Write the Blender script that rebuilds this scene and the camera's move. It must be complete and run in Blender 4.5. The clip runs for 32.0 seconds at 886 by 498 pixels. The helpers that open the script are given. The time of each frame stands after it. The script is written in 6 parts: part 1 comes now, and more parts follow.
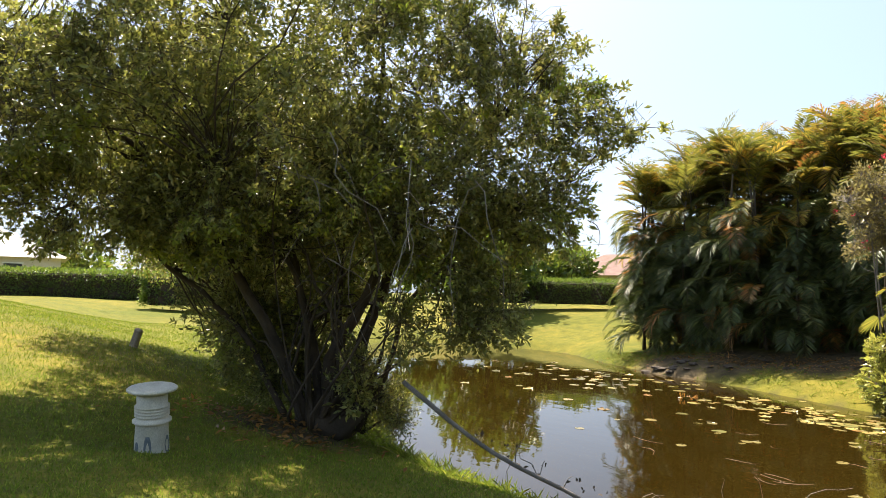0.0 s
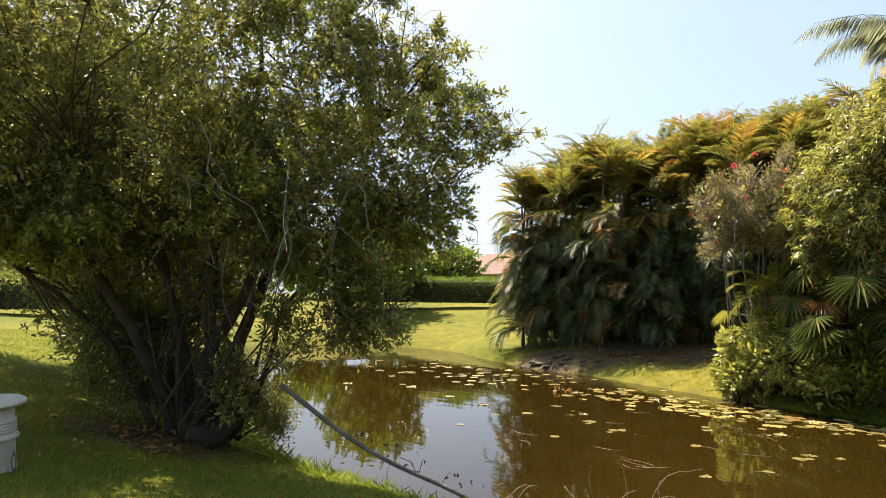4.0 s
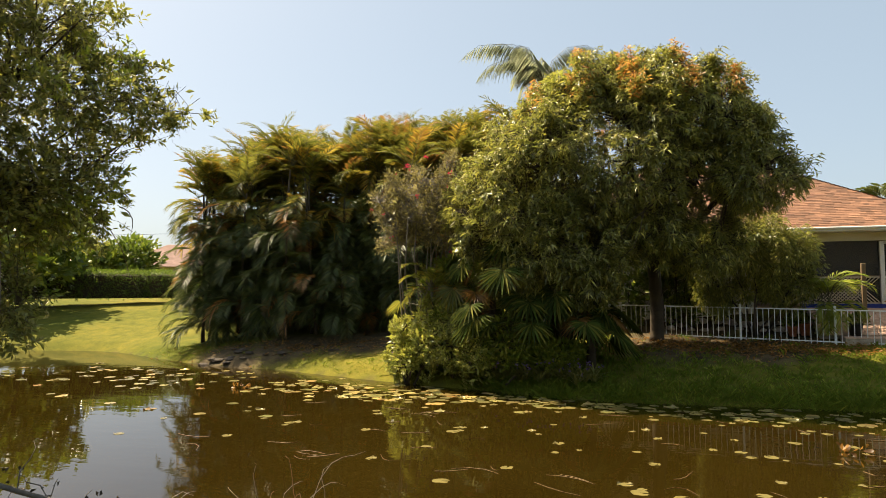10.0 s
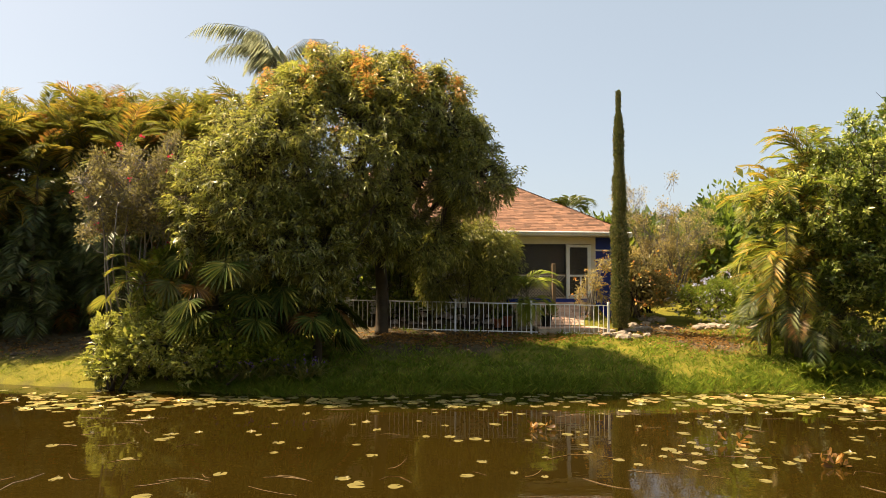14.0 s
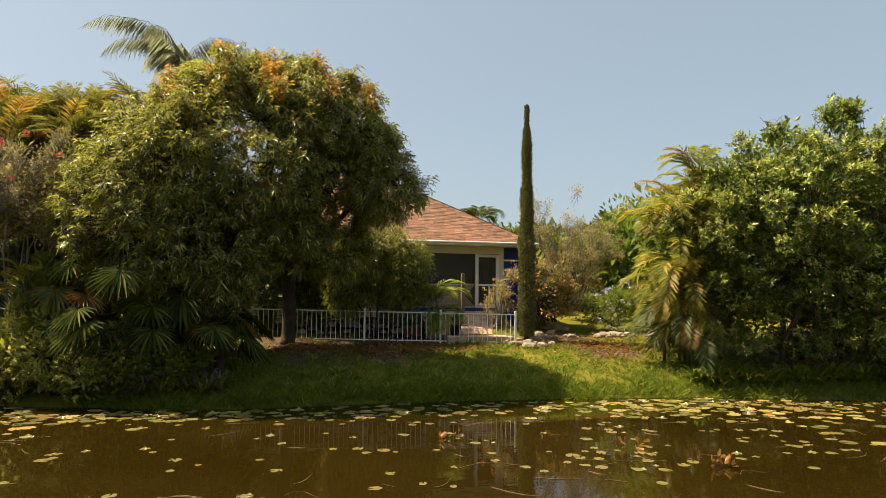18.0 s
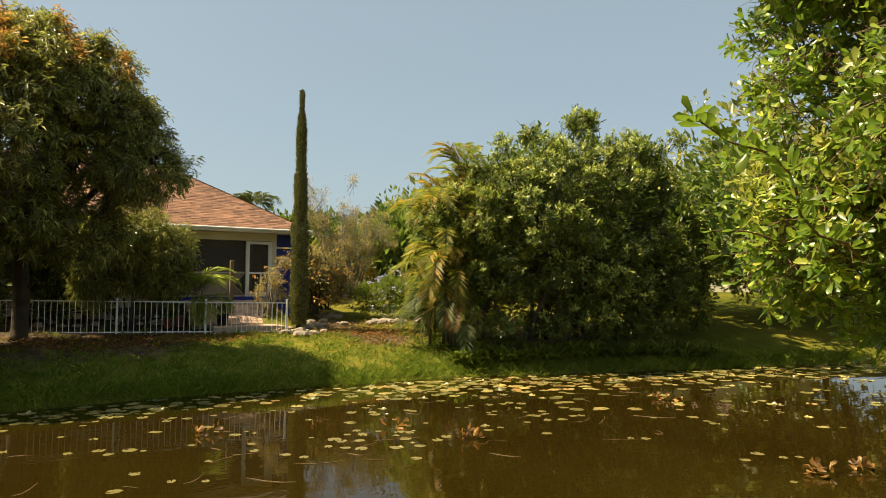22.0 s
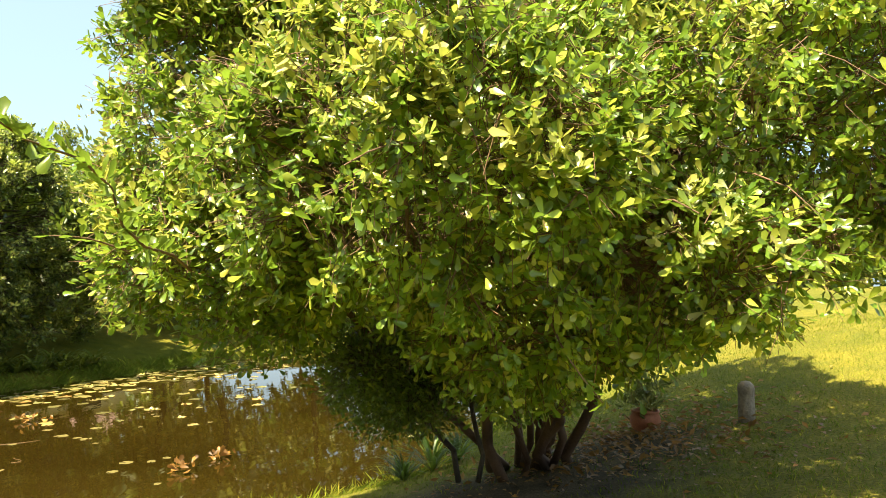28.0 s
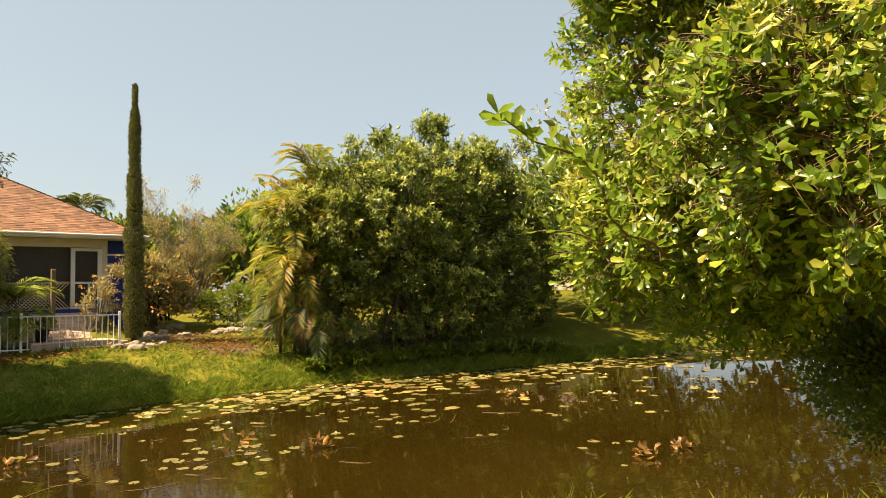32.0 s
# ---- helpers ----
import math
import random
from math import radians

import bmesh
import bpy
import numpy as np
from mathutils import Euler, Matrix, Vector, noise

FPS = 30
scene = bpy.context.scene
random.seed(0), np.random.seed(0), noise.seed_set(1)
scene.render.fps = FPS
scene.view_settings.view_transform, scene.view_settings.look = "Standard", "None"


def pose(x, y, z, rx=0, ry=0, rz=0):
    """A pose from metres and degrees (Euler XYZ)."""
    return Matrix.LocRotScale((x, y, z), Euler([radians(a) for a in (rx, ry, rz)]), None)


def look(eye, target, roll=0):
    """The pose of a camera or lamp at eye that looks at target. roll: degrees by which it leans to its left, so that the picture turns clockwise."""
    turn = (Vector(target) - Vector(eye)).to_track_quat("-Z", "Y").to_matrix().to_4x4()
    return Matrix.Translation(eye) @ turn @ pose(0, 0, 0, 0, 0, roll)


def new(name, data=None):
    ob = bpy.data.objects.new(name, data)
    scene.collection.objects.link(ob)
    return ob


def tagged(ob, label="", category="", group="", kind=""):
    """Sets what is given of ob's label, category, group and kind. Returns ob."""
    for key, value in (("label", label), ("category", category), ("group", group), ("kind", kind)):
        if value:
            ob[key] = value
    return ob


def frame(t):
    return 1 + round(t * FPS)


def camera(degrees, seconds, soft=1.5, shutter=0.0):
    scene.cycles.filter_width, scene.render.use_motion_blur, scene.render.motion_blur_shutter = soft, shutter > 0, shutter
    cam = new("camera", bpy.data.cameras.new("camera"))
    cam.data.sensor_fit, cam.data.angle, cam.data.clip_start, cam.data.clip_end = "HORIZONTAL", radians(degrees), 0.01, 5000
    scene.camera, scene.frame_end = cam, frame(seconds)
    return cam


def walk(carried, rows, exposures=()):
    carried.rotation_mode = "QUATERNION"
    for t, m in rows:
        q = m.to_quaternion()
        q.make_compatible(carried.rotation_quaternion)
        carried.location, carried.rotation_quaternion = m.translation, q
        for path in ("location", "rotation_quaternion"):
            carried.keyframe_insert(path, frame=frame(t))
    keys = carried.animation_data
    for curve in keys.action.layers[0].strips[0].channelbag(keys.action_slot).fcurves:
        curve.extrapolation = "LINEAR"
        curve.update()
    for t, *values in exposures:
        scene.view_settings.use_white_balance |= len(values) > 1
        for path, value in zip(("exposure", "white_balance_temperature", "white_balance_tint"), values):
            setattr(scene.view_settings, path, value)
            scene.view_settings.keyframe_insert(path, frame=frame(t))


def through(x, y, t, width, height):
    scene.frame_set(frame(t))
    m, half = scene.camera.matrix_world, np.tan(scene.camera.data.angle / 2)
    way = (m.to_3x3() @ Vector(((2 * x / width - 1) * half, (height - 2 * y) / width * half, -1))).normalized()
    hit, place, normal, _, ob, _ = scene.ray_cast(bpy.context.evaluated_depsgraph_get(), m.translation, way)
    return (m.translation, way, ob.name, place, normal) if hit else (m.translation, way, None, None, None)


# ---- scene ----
cam = camera(67.83, 32.0, soft=0.4)

# seconds, stops, white balance
EXPOSURES = [(0, 1.68, 6350, 12), (6, 1.46, 6750, 11), (9, 1.25, 7100, 9), (13, 1.44, 7800, 14), (20, 0.98, 7250, 6), (23, 1.02, 7600, 4), (25, 1.3, 7900, 6), (26, 1.62, 8300, 16), (28.5, 2.02, 6900, 0), (30, 1.68, 7900, 8), (31, 1.67, 8300, 13), (32, 1.38, 8200, 10)]
# seconds, heading clockwise from +y, upward tilt, lean to the left, place
WALK = [
    (0, -53.40, 3.89, 1.04, -0.415, -0.300, 2.855),
    (0.5, -51.72, 3.85, 0.92, -0.417, -0.290, 2.859),
    (1, -50.53, 3.90, 0.75, -0.396, -0.289, 2.863),
    (1.5, -49.67, 3.91, 0.73, -0.398, -0.285, 2.868),
    (2, -48.63, 3.98, 0.71, -0.380, -0.282, 2.870),
    (2.5, -47.79, 4.00, 0.52, -0.380, -0.272, 2.869),
    (3, -46.74, 4.01, 0.53, -0.374, -0.267, 2.872),
    (3.5, -45.19, 4.01, 0.60, -0.363, -0.263, 2.871),
    (5.5, -38.33, 3.66, -0.20, -0.305, -0.238, 2.858),
    (6, -36.84, 3.69, -0.30, -0.273, -0.240, 2.851),
    (6.5, -35.69, 3.72, -0.40, -0.249, -0.232, 2.855),
    (7, -33.34, 3.74, -0.47, -0.228, -0.190, 2.848),
    (7.5, -31.28, 3.77, -0.33, -0.214, -0.158, 2.842),
    (8, -28.76, 3.73, -0.24, -0.200, -0.109, 2.854),
    (8.5, -25.44, 3.69, -0.37, -0.198, -0.053, 2.852),
    (9, -23.04, 3.62, -0.59, -0.184, -0.022, 2.848),
    (9.5, -19.49, 3.44, -0.60, -0.161, 0.003, 2.850),
    (10, -17.19, 3.38, -0.23, -0.178, 0.025, 2.859),
    (10.5, -14.34, 3.34, -0.32, -0.193, 0.053, 2.880),
    (11, -11.67, 3.28, -0.32, -0.174, 0.072, 2.885),
    (11.5, -8.77, 3.16, -0.58, -0.158, 0.105, 2.896),
    (12, -5.80, 2.94, -0.34, -0.160, 0.131, 2.924),
    (12.5, -2.54, 2.83, -0.38, -0.108, 0.188, 2.913),
    (13, 0.29, 2.78, -0.25, -0.084, 0.217, 2.907),
    (13.5, 3.22, 2.81, -0.15, -0.073, 0.213, 2.897),
    (14, 5.63, 2.91, 0.23, -0.058, 0.224, 2.872),
    (14.5, 8.49, 3.03, 0.14, -0.028, 0.215, 2.848),
    (15, 9.91, 3.13, -0.22, 0.019, 0.162, 2.820),
    (15.5, 10.77, 3.27, 0.15, 0.023, 0.142, 2.814),
    (17.5, 14.04, 3.59, 0.22, -0.075, 0.288, 2.896),
    (18, 13.51, 3.72, 0.50, -0.077, 0.303, 2.879),
    (18.5, 13.95, 3.64, -0.40, -0.073, 0.292, 2.867),
    (19, 14.98, 3.68, 0.64, -0.098, 0.141, 2.867),
    (19.5, 16.54, 3.67, -0.13, -0.060, 0.092, 2.836),
    (20, 19.43, 3.74, -0.52, 0.011, 0.109, 2.814),
    (20.5, 22.77, 3.68, -0.32, 0.072, 0.110, 2.781),
    (21, 24.05, 3.41, -0.05, 0.134, 0.155, 2.803),
    (21.5, 27.59, 3.23, -0.23, 0.150, 0.140, 2.803),
    (22, 32.28, 2.97, 0.33, 0.196, 0.160, 2.817),
    (22.5, 37.31, 2.61, 1.14, 0.250, 0.174, 2.820),
    (23, 42.28, 2.39, 1.09, 0.290, 0.161, 2.828),
    (23.5, 46.10, 2.37, 1.55, 0.303, 0.136, 2.831),
    (24, 50.76, 2.61, 0.82, 0.323, 0.113, 2.833),
    (24.5, 58.26, 3.15, 0.72, 0.348, 0.079, 2.837),
    (25, 65.19, 3.49, 0.82, 0.390, 0.050, 2.846),
    (25.5, 70.87, 3.74, 0.83, 0.408, 0.022, 2.853),
    (26, 77.23, 3.96, 0.42, 0.428, -0.001, 2.856),
    (26.5, 83.21, 3.97, 0.15, 0.460, -0.027, 2.842),
    (28.5, 78.81, 3.26, -0.28, 0.412, -0.077, 2.834),
    (29, 73.12, 3.34, -0.42, 0.422, -0.047, 2.831),
    (29.5, 68.01, 3.41, -0.20, 0.426, -0.011, 2.826),
    (30, 61.81, 3.49, -0.57, 0.431, 0.039, 2.829),
    (30.5, 56.34, 3.59, -0.54, 0.446, 0.095, 2.825),
    (31, 51.37, 3.45, -0.82, 0.432, 0.122, 2.831),
    (31.5, 48.15, 3.35, -0.71, 0.432, 0.154, 2.825),
    (32, 44.63, 3.17, -1.15, 0.417, 0.160, 2.820),
]


def aim(t, heading, tilt, lean, x, y, z):
    a, b = radians(heading), radians(tilt)
    way = Vector((math.sin(a) * math.cos(b), math.cos(a) * math.cos(b), math.sin(b)))
    return t, look((x, y, z), Vector((x, y, z)) + way, lean)


walk(cam, [aim(*row) for row in WALK], EXPOSURES)


# ---- sky, sun ----
SUN_HEADING, SUN_HEIGHT = -72.0, 57.0
world = bpy.data.worlds.new("sky")
scene.world = world
world.use_nodes = True
sky = world.node_tree.nodes.new("ShaderNodeTexSky")
sky.sky_type, sky.sun_disc = "NISHITA", False
sky.sun_elevation, sky.sun_rotation = radians(SUN_HEIGHT), radians(SUN_HEADING)
sky.air_density, sky.dust_density, sky.ozone_density = 0.75, 3.0, 0.6
haze = world.node_tree.nodes.new("ShaderNodeMix")
haze.data_type = "RGBA"
haze.inputs[0].default_value, haze.inputs[7].default_value = 0.64, (1.58, 2.08, 2.5, 1)
world.node_tree.links.new(sky.outputs[0], haze.inputs[6])
world.node_tree.links.new(haze.outputs[2], world.node_tree.nodes["Background"].inputs[0])
world.node_tree.nodes["Background"].inputs[1].default_value = 0.119
sun = new("sun", bpy.data.lights.new("sun", "SUN"))
sun.data.energy, sun.data.angle, sun.data.color = 5.0, radians(0.6), (1.0, 0.88, 0.68)
sa, sb = radians(SUN_HEADING), radians(SUN_HEIGHT)
sun.matrix_world = look(Vector((math.sin(sa) * math.cos(sb), math.cos(sa) * math.cos(sb), math.sin(sb))) * 60, (0, 0, 0))


# ---- materials ----
def base_material(name, roughness=0.8, metal=0.0):
    m = bpy.data.materials.new(name)
    m.use_nodes = True
    nt = m.node_tree
    b = nt.nodes["Principled BSDF"]
    b.inputs["Roughness"].default_value, b.inputs["Metallic"].default_value = roughness, metal
    return m, nt, b


def ramp(nt, source, stops):
    r = nt.nodes.new("ShaderNodeValToRGB")
    el = r.color_ramp.elements
    while len(el) < len(stops):
        el.new(0.5)
    for e, (p, c) in zip(el, stops):
        e.position, e.color = p, (*c, 1)
    nt.links.new(source, r.inputs[0])
    return r.outputs[0]


def noise_out(nt, scale, detail=4.0, rough=0.55, stretch=None):
    co = nt.nodes.new("ShaderNodeTexCoord")
    n = nt.nodes.new("ShaderNodeTexNoise")
    n.inputs["Scale"].default_value, n.inputs["Detail"].default_value, n.inputs["Roughness"].default_value = scale, detail, rough
    if stretch:
        mp = nt.nodes.new("ShaderNodeMapping")
        mp.inputs["Scale"].default_value = stretch
        nt.links.new(co.outputs["Object"], mp.inputs[0])
        nt.links.new(mp.outputs[0], n.inputs["Vector"])
    else:
        nt.links.new(co.outputs["Object"], n.inputs["Vector"])
    return n.outputs["Fac"]


def mix(nt, fac, a, b, mode="MIX"):
    m = nt.nodes.new("ShaderNodeMix")
    m.data_type, m.blend_type = "RGBA", mode
    for i, v in ((0, fac), (6, a), (7, b)):
        if isinstance(v, (int, float)):
            m.inputs[i].default_value = v
        elif isinstance(v, tuple):
            m.inputs[i].default_value = (*v, 1)
        else:
            nt.links.new(v, m.inputs[i])
    return m.outputs[2]


def bump(nt, b, height, strength, distance):
    n = nt.nodes.new("ShaderNodeBump")
    n.inputs["Strength"].default_value, n.inputs["Distance"].default_value = strength, distance
    nt.links.new(height, n.inputs["Height"])
    nt.links.new(n.outputs[0], b.inputs["Normal"])


def surface(name, c1, c2, scale=3.0, fine=40.0, roughness=0.8, relief=0.3, depth=0.01, metal=0.0, stretch=None, per_piece=0.0, islands=False):
    """A solid with stains at one scale and grain at another."""
    m, nt, b = base_material(name, roughness, metal)
    big, small = noise_out(nt, scale, stretch=stretch), noise_out(nt, fine, stretch=stretch)
    c = ramp(nt, big, [(0.3, c1), (0.7, c2)])
    g = ramp(nt, small, [(0.25, (0.72, 0.72, 0.72)), (0.75, (1.18, 1.18, 1.18))])
    c = mix(nt, 1.0, c, g, "MULTIPLY")
    if per_piece:
        info = nt.nodes.new("ShaderNodeObjectInfo")
        k = 1 - per_piece
        c = mix(nt, 1.0, c, ramp(nt, (nt.nodes.new("ShaderNodeNewGeometry").outputs["Random Per Island"] if islands else info.outputs["Random"]), [(0.0, (k, k, k)), (1.0, (1 + per_piece,) * 3)]), "MULTIPLY")
    nt.links.new(c, b.inputs["Base Color"])
    bump(nt, b, small, relief, depth)
    return m


def leafy(name, stops, roughness=0.42, through=0.42, glow=(0.30, 0.42, 0.05), gloss=0.5, spread=0.4):
    """Foliage: each leaf has a shade of its own; light also passes through it."""
    m, nt, b = base_material(name, roughness)
    g = nt.nodes.new("ShaderNodeNewGeometry")
    c = ramp(nt, g.outputs["Random Per Island"], stops)
    patch = noise_out(nt, 0.8, 3.0)
    c = mix(nt, 1.0, c, ramp(nt, patch, [(0.3, (0.75, 0.78, 0.75)), (0.7, (1.2, 1.15, 1.0))]), "MULTIPLY")
    own = nt.nodes.new("ShaderNodeTexWhiteNoise")
    own.noise_dimensions = "1D"
    nt.links.new(g.outputs["Random Per Island"], own.inputs["W"])
    c = mix(nt, 1.0, c, ramp(nt, own.outputs["Value"], [(0.0, (1 - spread,) * 3), (0.5, (1.0, 1.0, 1.0)), (1.0, (1 + spread * 1.3,) * 3)]), "MULTIPLY")
    nt.links.new(c, b.inputs["Base Color"])
    b.inputs["Specular IOR Level"].default_value = gloss
    t = nt.nodes.new("ShaderNodeBsdfTranslucent")
    nt.links.new(mix(nt, 0.55, c, glow), t.inputs["Color"])
    s = nt.nodes.new("ShaderNodeMixShader")
    s.inputs[0].default_value = through
    nt.links.new(b.outputs[0], s.inputs[1])
    nt.links.new(t.outputs[0], s.inputs[2])
    nt.links.new(s.outputs[0], nt.nodes["Material Output"].inputs[0])
    return m


M = {}
M["leaf_left"] = leafy("leaf_left", [(0.0, (0.10, 0.12, 0.04)), (0.5, (0.20, 0.215, 0.07)), (0.85, (0.33, 0.31, 0.105)), (1.0, (0.50, 0.41, 0.14))], 0.36, through=0.44, glow=(0.33, 0.34, 0.06), gloss=0.5)
M["leaf_right"] = leafy("leaf_right", [(0.0, (0.072, 0.14, 0.016)), (0.5, (0.16, 0.245, 0.028)), (0.85, (0.30, 0.35, 0.05)), (1.0, (0.49, 0.46, 0.09))], 0.32, through=0.42, glow=(0.28, 0.43, 0.05), gloss=0.65)
M["leaf_bush"] = leafy("leaf_bush", [(0.0, (0.04, 0.07, 0.012)), (0.5, (0.095, 0.135, 0.02)), (1.0, (0.25, 0.26, 0.042))], 0.36, 0.28, spread=0.5)
M["leaf_mango"] = leafy("leaf_mango", [(0.0, (0.09, 0.115, 0.026)), (0.6, (0.23, 0.24, 0.055)), (1.0, (0.48, 0.42, 0.11))], 0.28, 0.45, glow=(0.38, 0.38, 0.07), gloss=0.8, spread=0.5)
M["leaf_flush"] = leafy("leaf_flush", [(0.0, (0.58, 0.20, 0.07)), (0.5, (0.60, 0.32, 0.09)), (1.0, (0.48, 0.38, 0.08))], glow=(0.55, 0.27, 0.06))
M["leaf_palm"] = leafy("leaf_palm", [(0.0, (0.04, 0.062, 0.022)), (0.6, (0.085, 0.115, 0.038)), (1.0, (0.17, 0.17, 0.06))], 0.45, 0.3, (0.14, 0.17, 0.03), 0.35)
# fan leaves darkened in colour for the shade below the mango
M["leaf_fan_shade"] = leafy("leaf_fan_shade", [(0.0, (0.025, 0.042, 0.010)), (0.6, (0.048, 0.07, 0.014)), (1.0, (0.13, 0.125, 0.025))], 0.7, 0.2, glow=(0.16, 0.2, 0.03), gloss=0.08)
# palms in full sun: sunlight is put into this brighter, yellowing colour
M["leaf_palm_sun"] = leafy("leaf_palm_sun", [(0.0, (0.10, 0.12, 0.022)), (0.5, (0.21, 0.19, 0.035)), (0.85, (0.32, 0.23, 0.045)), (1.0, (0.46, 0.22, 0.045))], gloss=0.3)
# sunlit copy of leaf_palm: the sun is put into a lighter colour
M["leaf_palm_lit"] = leafy("leaf_palm_lit", [(0.0, (0.08, 0.10, 0.022)), (0.6, (0.15, 0.155, 0.036)), (1.0, (0.28, 0.23, 0.05))], through=0.42, glow=(0.26, 0.26, 0.04), gloss=0.35)
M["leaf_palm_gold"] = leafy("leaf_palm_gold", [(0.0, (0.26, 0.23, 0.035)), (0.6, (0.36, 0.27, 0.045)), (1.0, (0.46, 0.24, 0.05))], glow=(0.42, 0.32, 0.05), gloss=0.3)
M["leaf_dry"] = leafy("leaf_dry", [(0.0, (0.12, 0.06, 0.02)), (0.6, (0.24, 0.12, 0.03)), (1.0, (0.38, 0.20, 0.05))], glow=(0.45, 0.22, 0.05))
M["leaf_grey"] = leafy("leaf_grey", [(0.0, (0.16, 0.135, 0.05)), (0.6, (0.27, 0.225, 0.09)), (1.0, (0.38, 0.32, 0.135))], glow=(0.34, 0.30, 0.10))
M["leaf_bright"] = leafy("leaf_bright", [(0.0, (0.16, 0.20, 0.03)), (0.6, (0.28, 0.29, 0.045)), (1.0, (0.42, 0.38, 0.06))], through=0.45)
# pale rosettes, lightened further for the sun on them
M["leaf_rosette_lit"] = leafy("leaf_rosette_lit", [(0.0, (0.26, 0.31, 0.06)), (0.6, (0.42, 0.44, 0.11)), (1.0, (0.56, 0.52, 0.17))], 0.36, through=0.4)
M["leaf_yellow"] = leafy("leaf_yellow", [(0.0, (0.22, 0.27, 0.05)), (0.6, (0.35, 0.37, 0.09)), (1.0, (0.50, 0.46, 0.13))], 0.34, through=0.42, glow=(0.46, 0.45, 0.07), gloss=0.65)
M["leaf_feather"] = leafy("leaf_feather", [(0.0, (0.26, 0.29, 0.20)), (1.0, (0.40, 0.42, 0.30))], through=0.55, glow=(0.40, 0.44, 0.28))
M["leaf_tan"] = leafy("leaf_tan", [(0.0, (0.32, 0.25, 0.08)), (0.6, (0.48, 0.38, 0.14)), (1.0, (0.60, 0.49, 0.23))], through=0.5, glow=(0.5, 0.40, 0.14))
M["leaf_fresh"] = leafy("leaf_fresh", [(0.0, (0.08, 0.13, 0.015)), (0.6, (0.17, 0.21, 0.025)), (1.0, (0.3, 0.3, 0.04))])
M["leaf_hedge"] = leafy("leaf_hedge", [(0.0, (0.03, 0.06, 0.012)), (0.6, (0.07, 0.12, 0.02)), (1.0, (0.16, 0.19, 0.03))])
M["leaf_cypress"] = leafy("leaf_cypress", [(0.0, (0.065, 0.08, 0.032)), (0.5, (0.14, 0.145, 0.06)), (1.0, (0.36, 0.26, 0.12))], 0.6, 0.15)
M["grass_blade"] = leafy("grass_blade", [(0.0, (0.08, 0.115, 0.012)), (0.6, (0.155, 0.18, 0.02)), (1.0, (0.33, 0.28, 0.05))], 0.75, 0.4, gloss=0.15)
# grass in shade: its greener look is put into the colour
M["grass_shade_green"] = leafy("grass_shade_green", [(0.0, (0.075, 0.125, 0.015)), (0.6, (0.13, 0.185, 0.025)), (1.0, (0.28, 0.28, 0.05))], 0.7, 0.45, gloss=0.15)
M["petal_pink"] = leafy("petal_pink", [(0.0, (0.5, 0.03, 0.06)), (1.0, (0.65, 0.08, 0.15))], glow=(0.6, 0.05, 0.1))
M["petal_blue"] = leafy("petal_blue", [(0.0, (0.35, 0.36, 0.6)), (1.0, (0.6, 0.6, 0.75))], glow=(0.5, 0.5, 0.7))
M["petal_violet"] = leafy("petal_violet", [(0.0, (0.16, 0.08, 0.42)), (1.0, (0.28, 0.15, 0.55))], glow=(0.3, 0.15, 0.5))
M["bark"] = surface("bark", (0.03, 0.021, 0.013), (0.075, 0.052, 0.032), 2.5, 30, 0.9, 0.7, 0.02)
M["bark_red"] = surface("bark_red", (0.095, 0.052, 0.028), (0.19, 0.105, 0.056), 3, 40, 0.85, 0.6, 0.01)
M["bark_grey"] = surface("bark_grey", (0.12, 0.10, 0.085), (0.24, 0.21, 0.18), 3, 35, 0.9, 0.6, 0.01)
M["stem_palm"] = surface("stem_palm", (0.05, 0.05, 0.02), (0.12, 0.10, 0.045), 2, 25, 0.6, 0.4, 0.01)
M["concrete"] = surface("concrete", (0.50, 0.46, 0.38), (0.66, 0.62, 0.54), 5, 60, 0.85, 0.4, 0.006)
M["paint_grey"] = surface("paint_grey", (0.10, 0.12, 0.14), (0.2, 0.22, 0.24), 14, 60, 0.8, 0.3, 0.004)
M["terracotta"] = surface("terracotta", (0.30, 0.09, 0.04), (0.42, 0.15, 0.07), 6, 60, 0.75, 0.3, 0.004)
M["stone"] = surface("stone", (0.22, 0.17, 0.125), (0.43, 0.35, 0.27), 4, 30, 0.9, 0.7, 0.02, per_piece=0.3)
M["stone_dark"] = surface("stone_dark", (0.05, 0.04, 0.03), (0.13, 0.10, 0.08), 4, 30, 0.95, 0.7, 0.02, per_piece=0.25)
M["shingle"] = surface("shingle", (0.15, 0.072, 0.042), (0.23, 0.112, 0.066), 1.3, 30, 0.9, 0.6, 0.01, per_piece=0.42, islands=True)
M["stucco"] = surface("stucco", (0.60, 0.54, 0.42), (0.68, 0.62, 0.50), 1.5, 70, 0.9, 0.4, 0.004)
M["stucco_blue"] = surface("stucco_blue", (0.012, 0.03, 0.23), (0.02, 0.045, 0.32), 2, 70, 0.7, 0.3, 0.003)
M["white_paint"] = surface("white_paint", (0.72, 0.72, 0.69), (0.80, 0.80, 0.77), 4, 60, 0.45, 0.15, 0.002)
M["lattice"] = surface("lattice", (0.42, 0.34, 0.26), (0.55, 0.46, 0.36), 4, 50, 0.7, 0.3, 0.003)
M["timber"] = surface("timber", (0.14, 0.09, 0.05), (0.24, 0.16, 0.09), 6, 50, 0.85, 0.5, 0.005, stretch=(1, 1, 0.15))
M["paver"] = surface("paver", (0.50, 0.30, 0.22), (0.64, 0.44, 0.33), 3, 50, 0.9, 0.4, 0.005, per_piece=0.2)
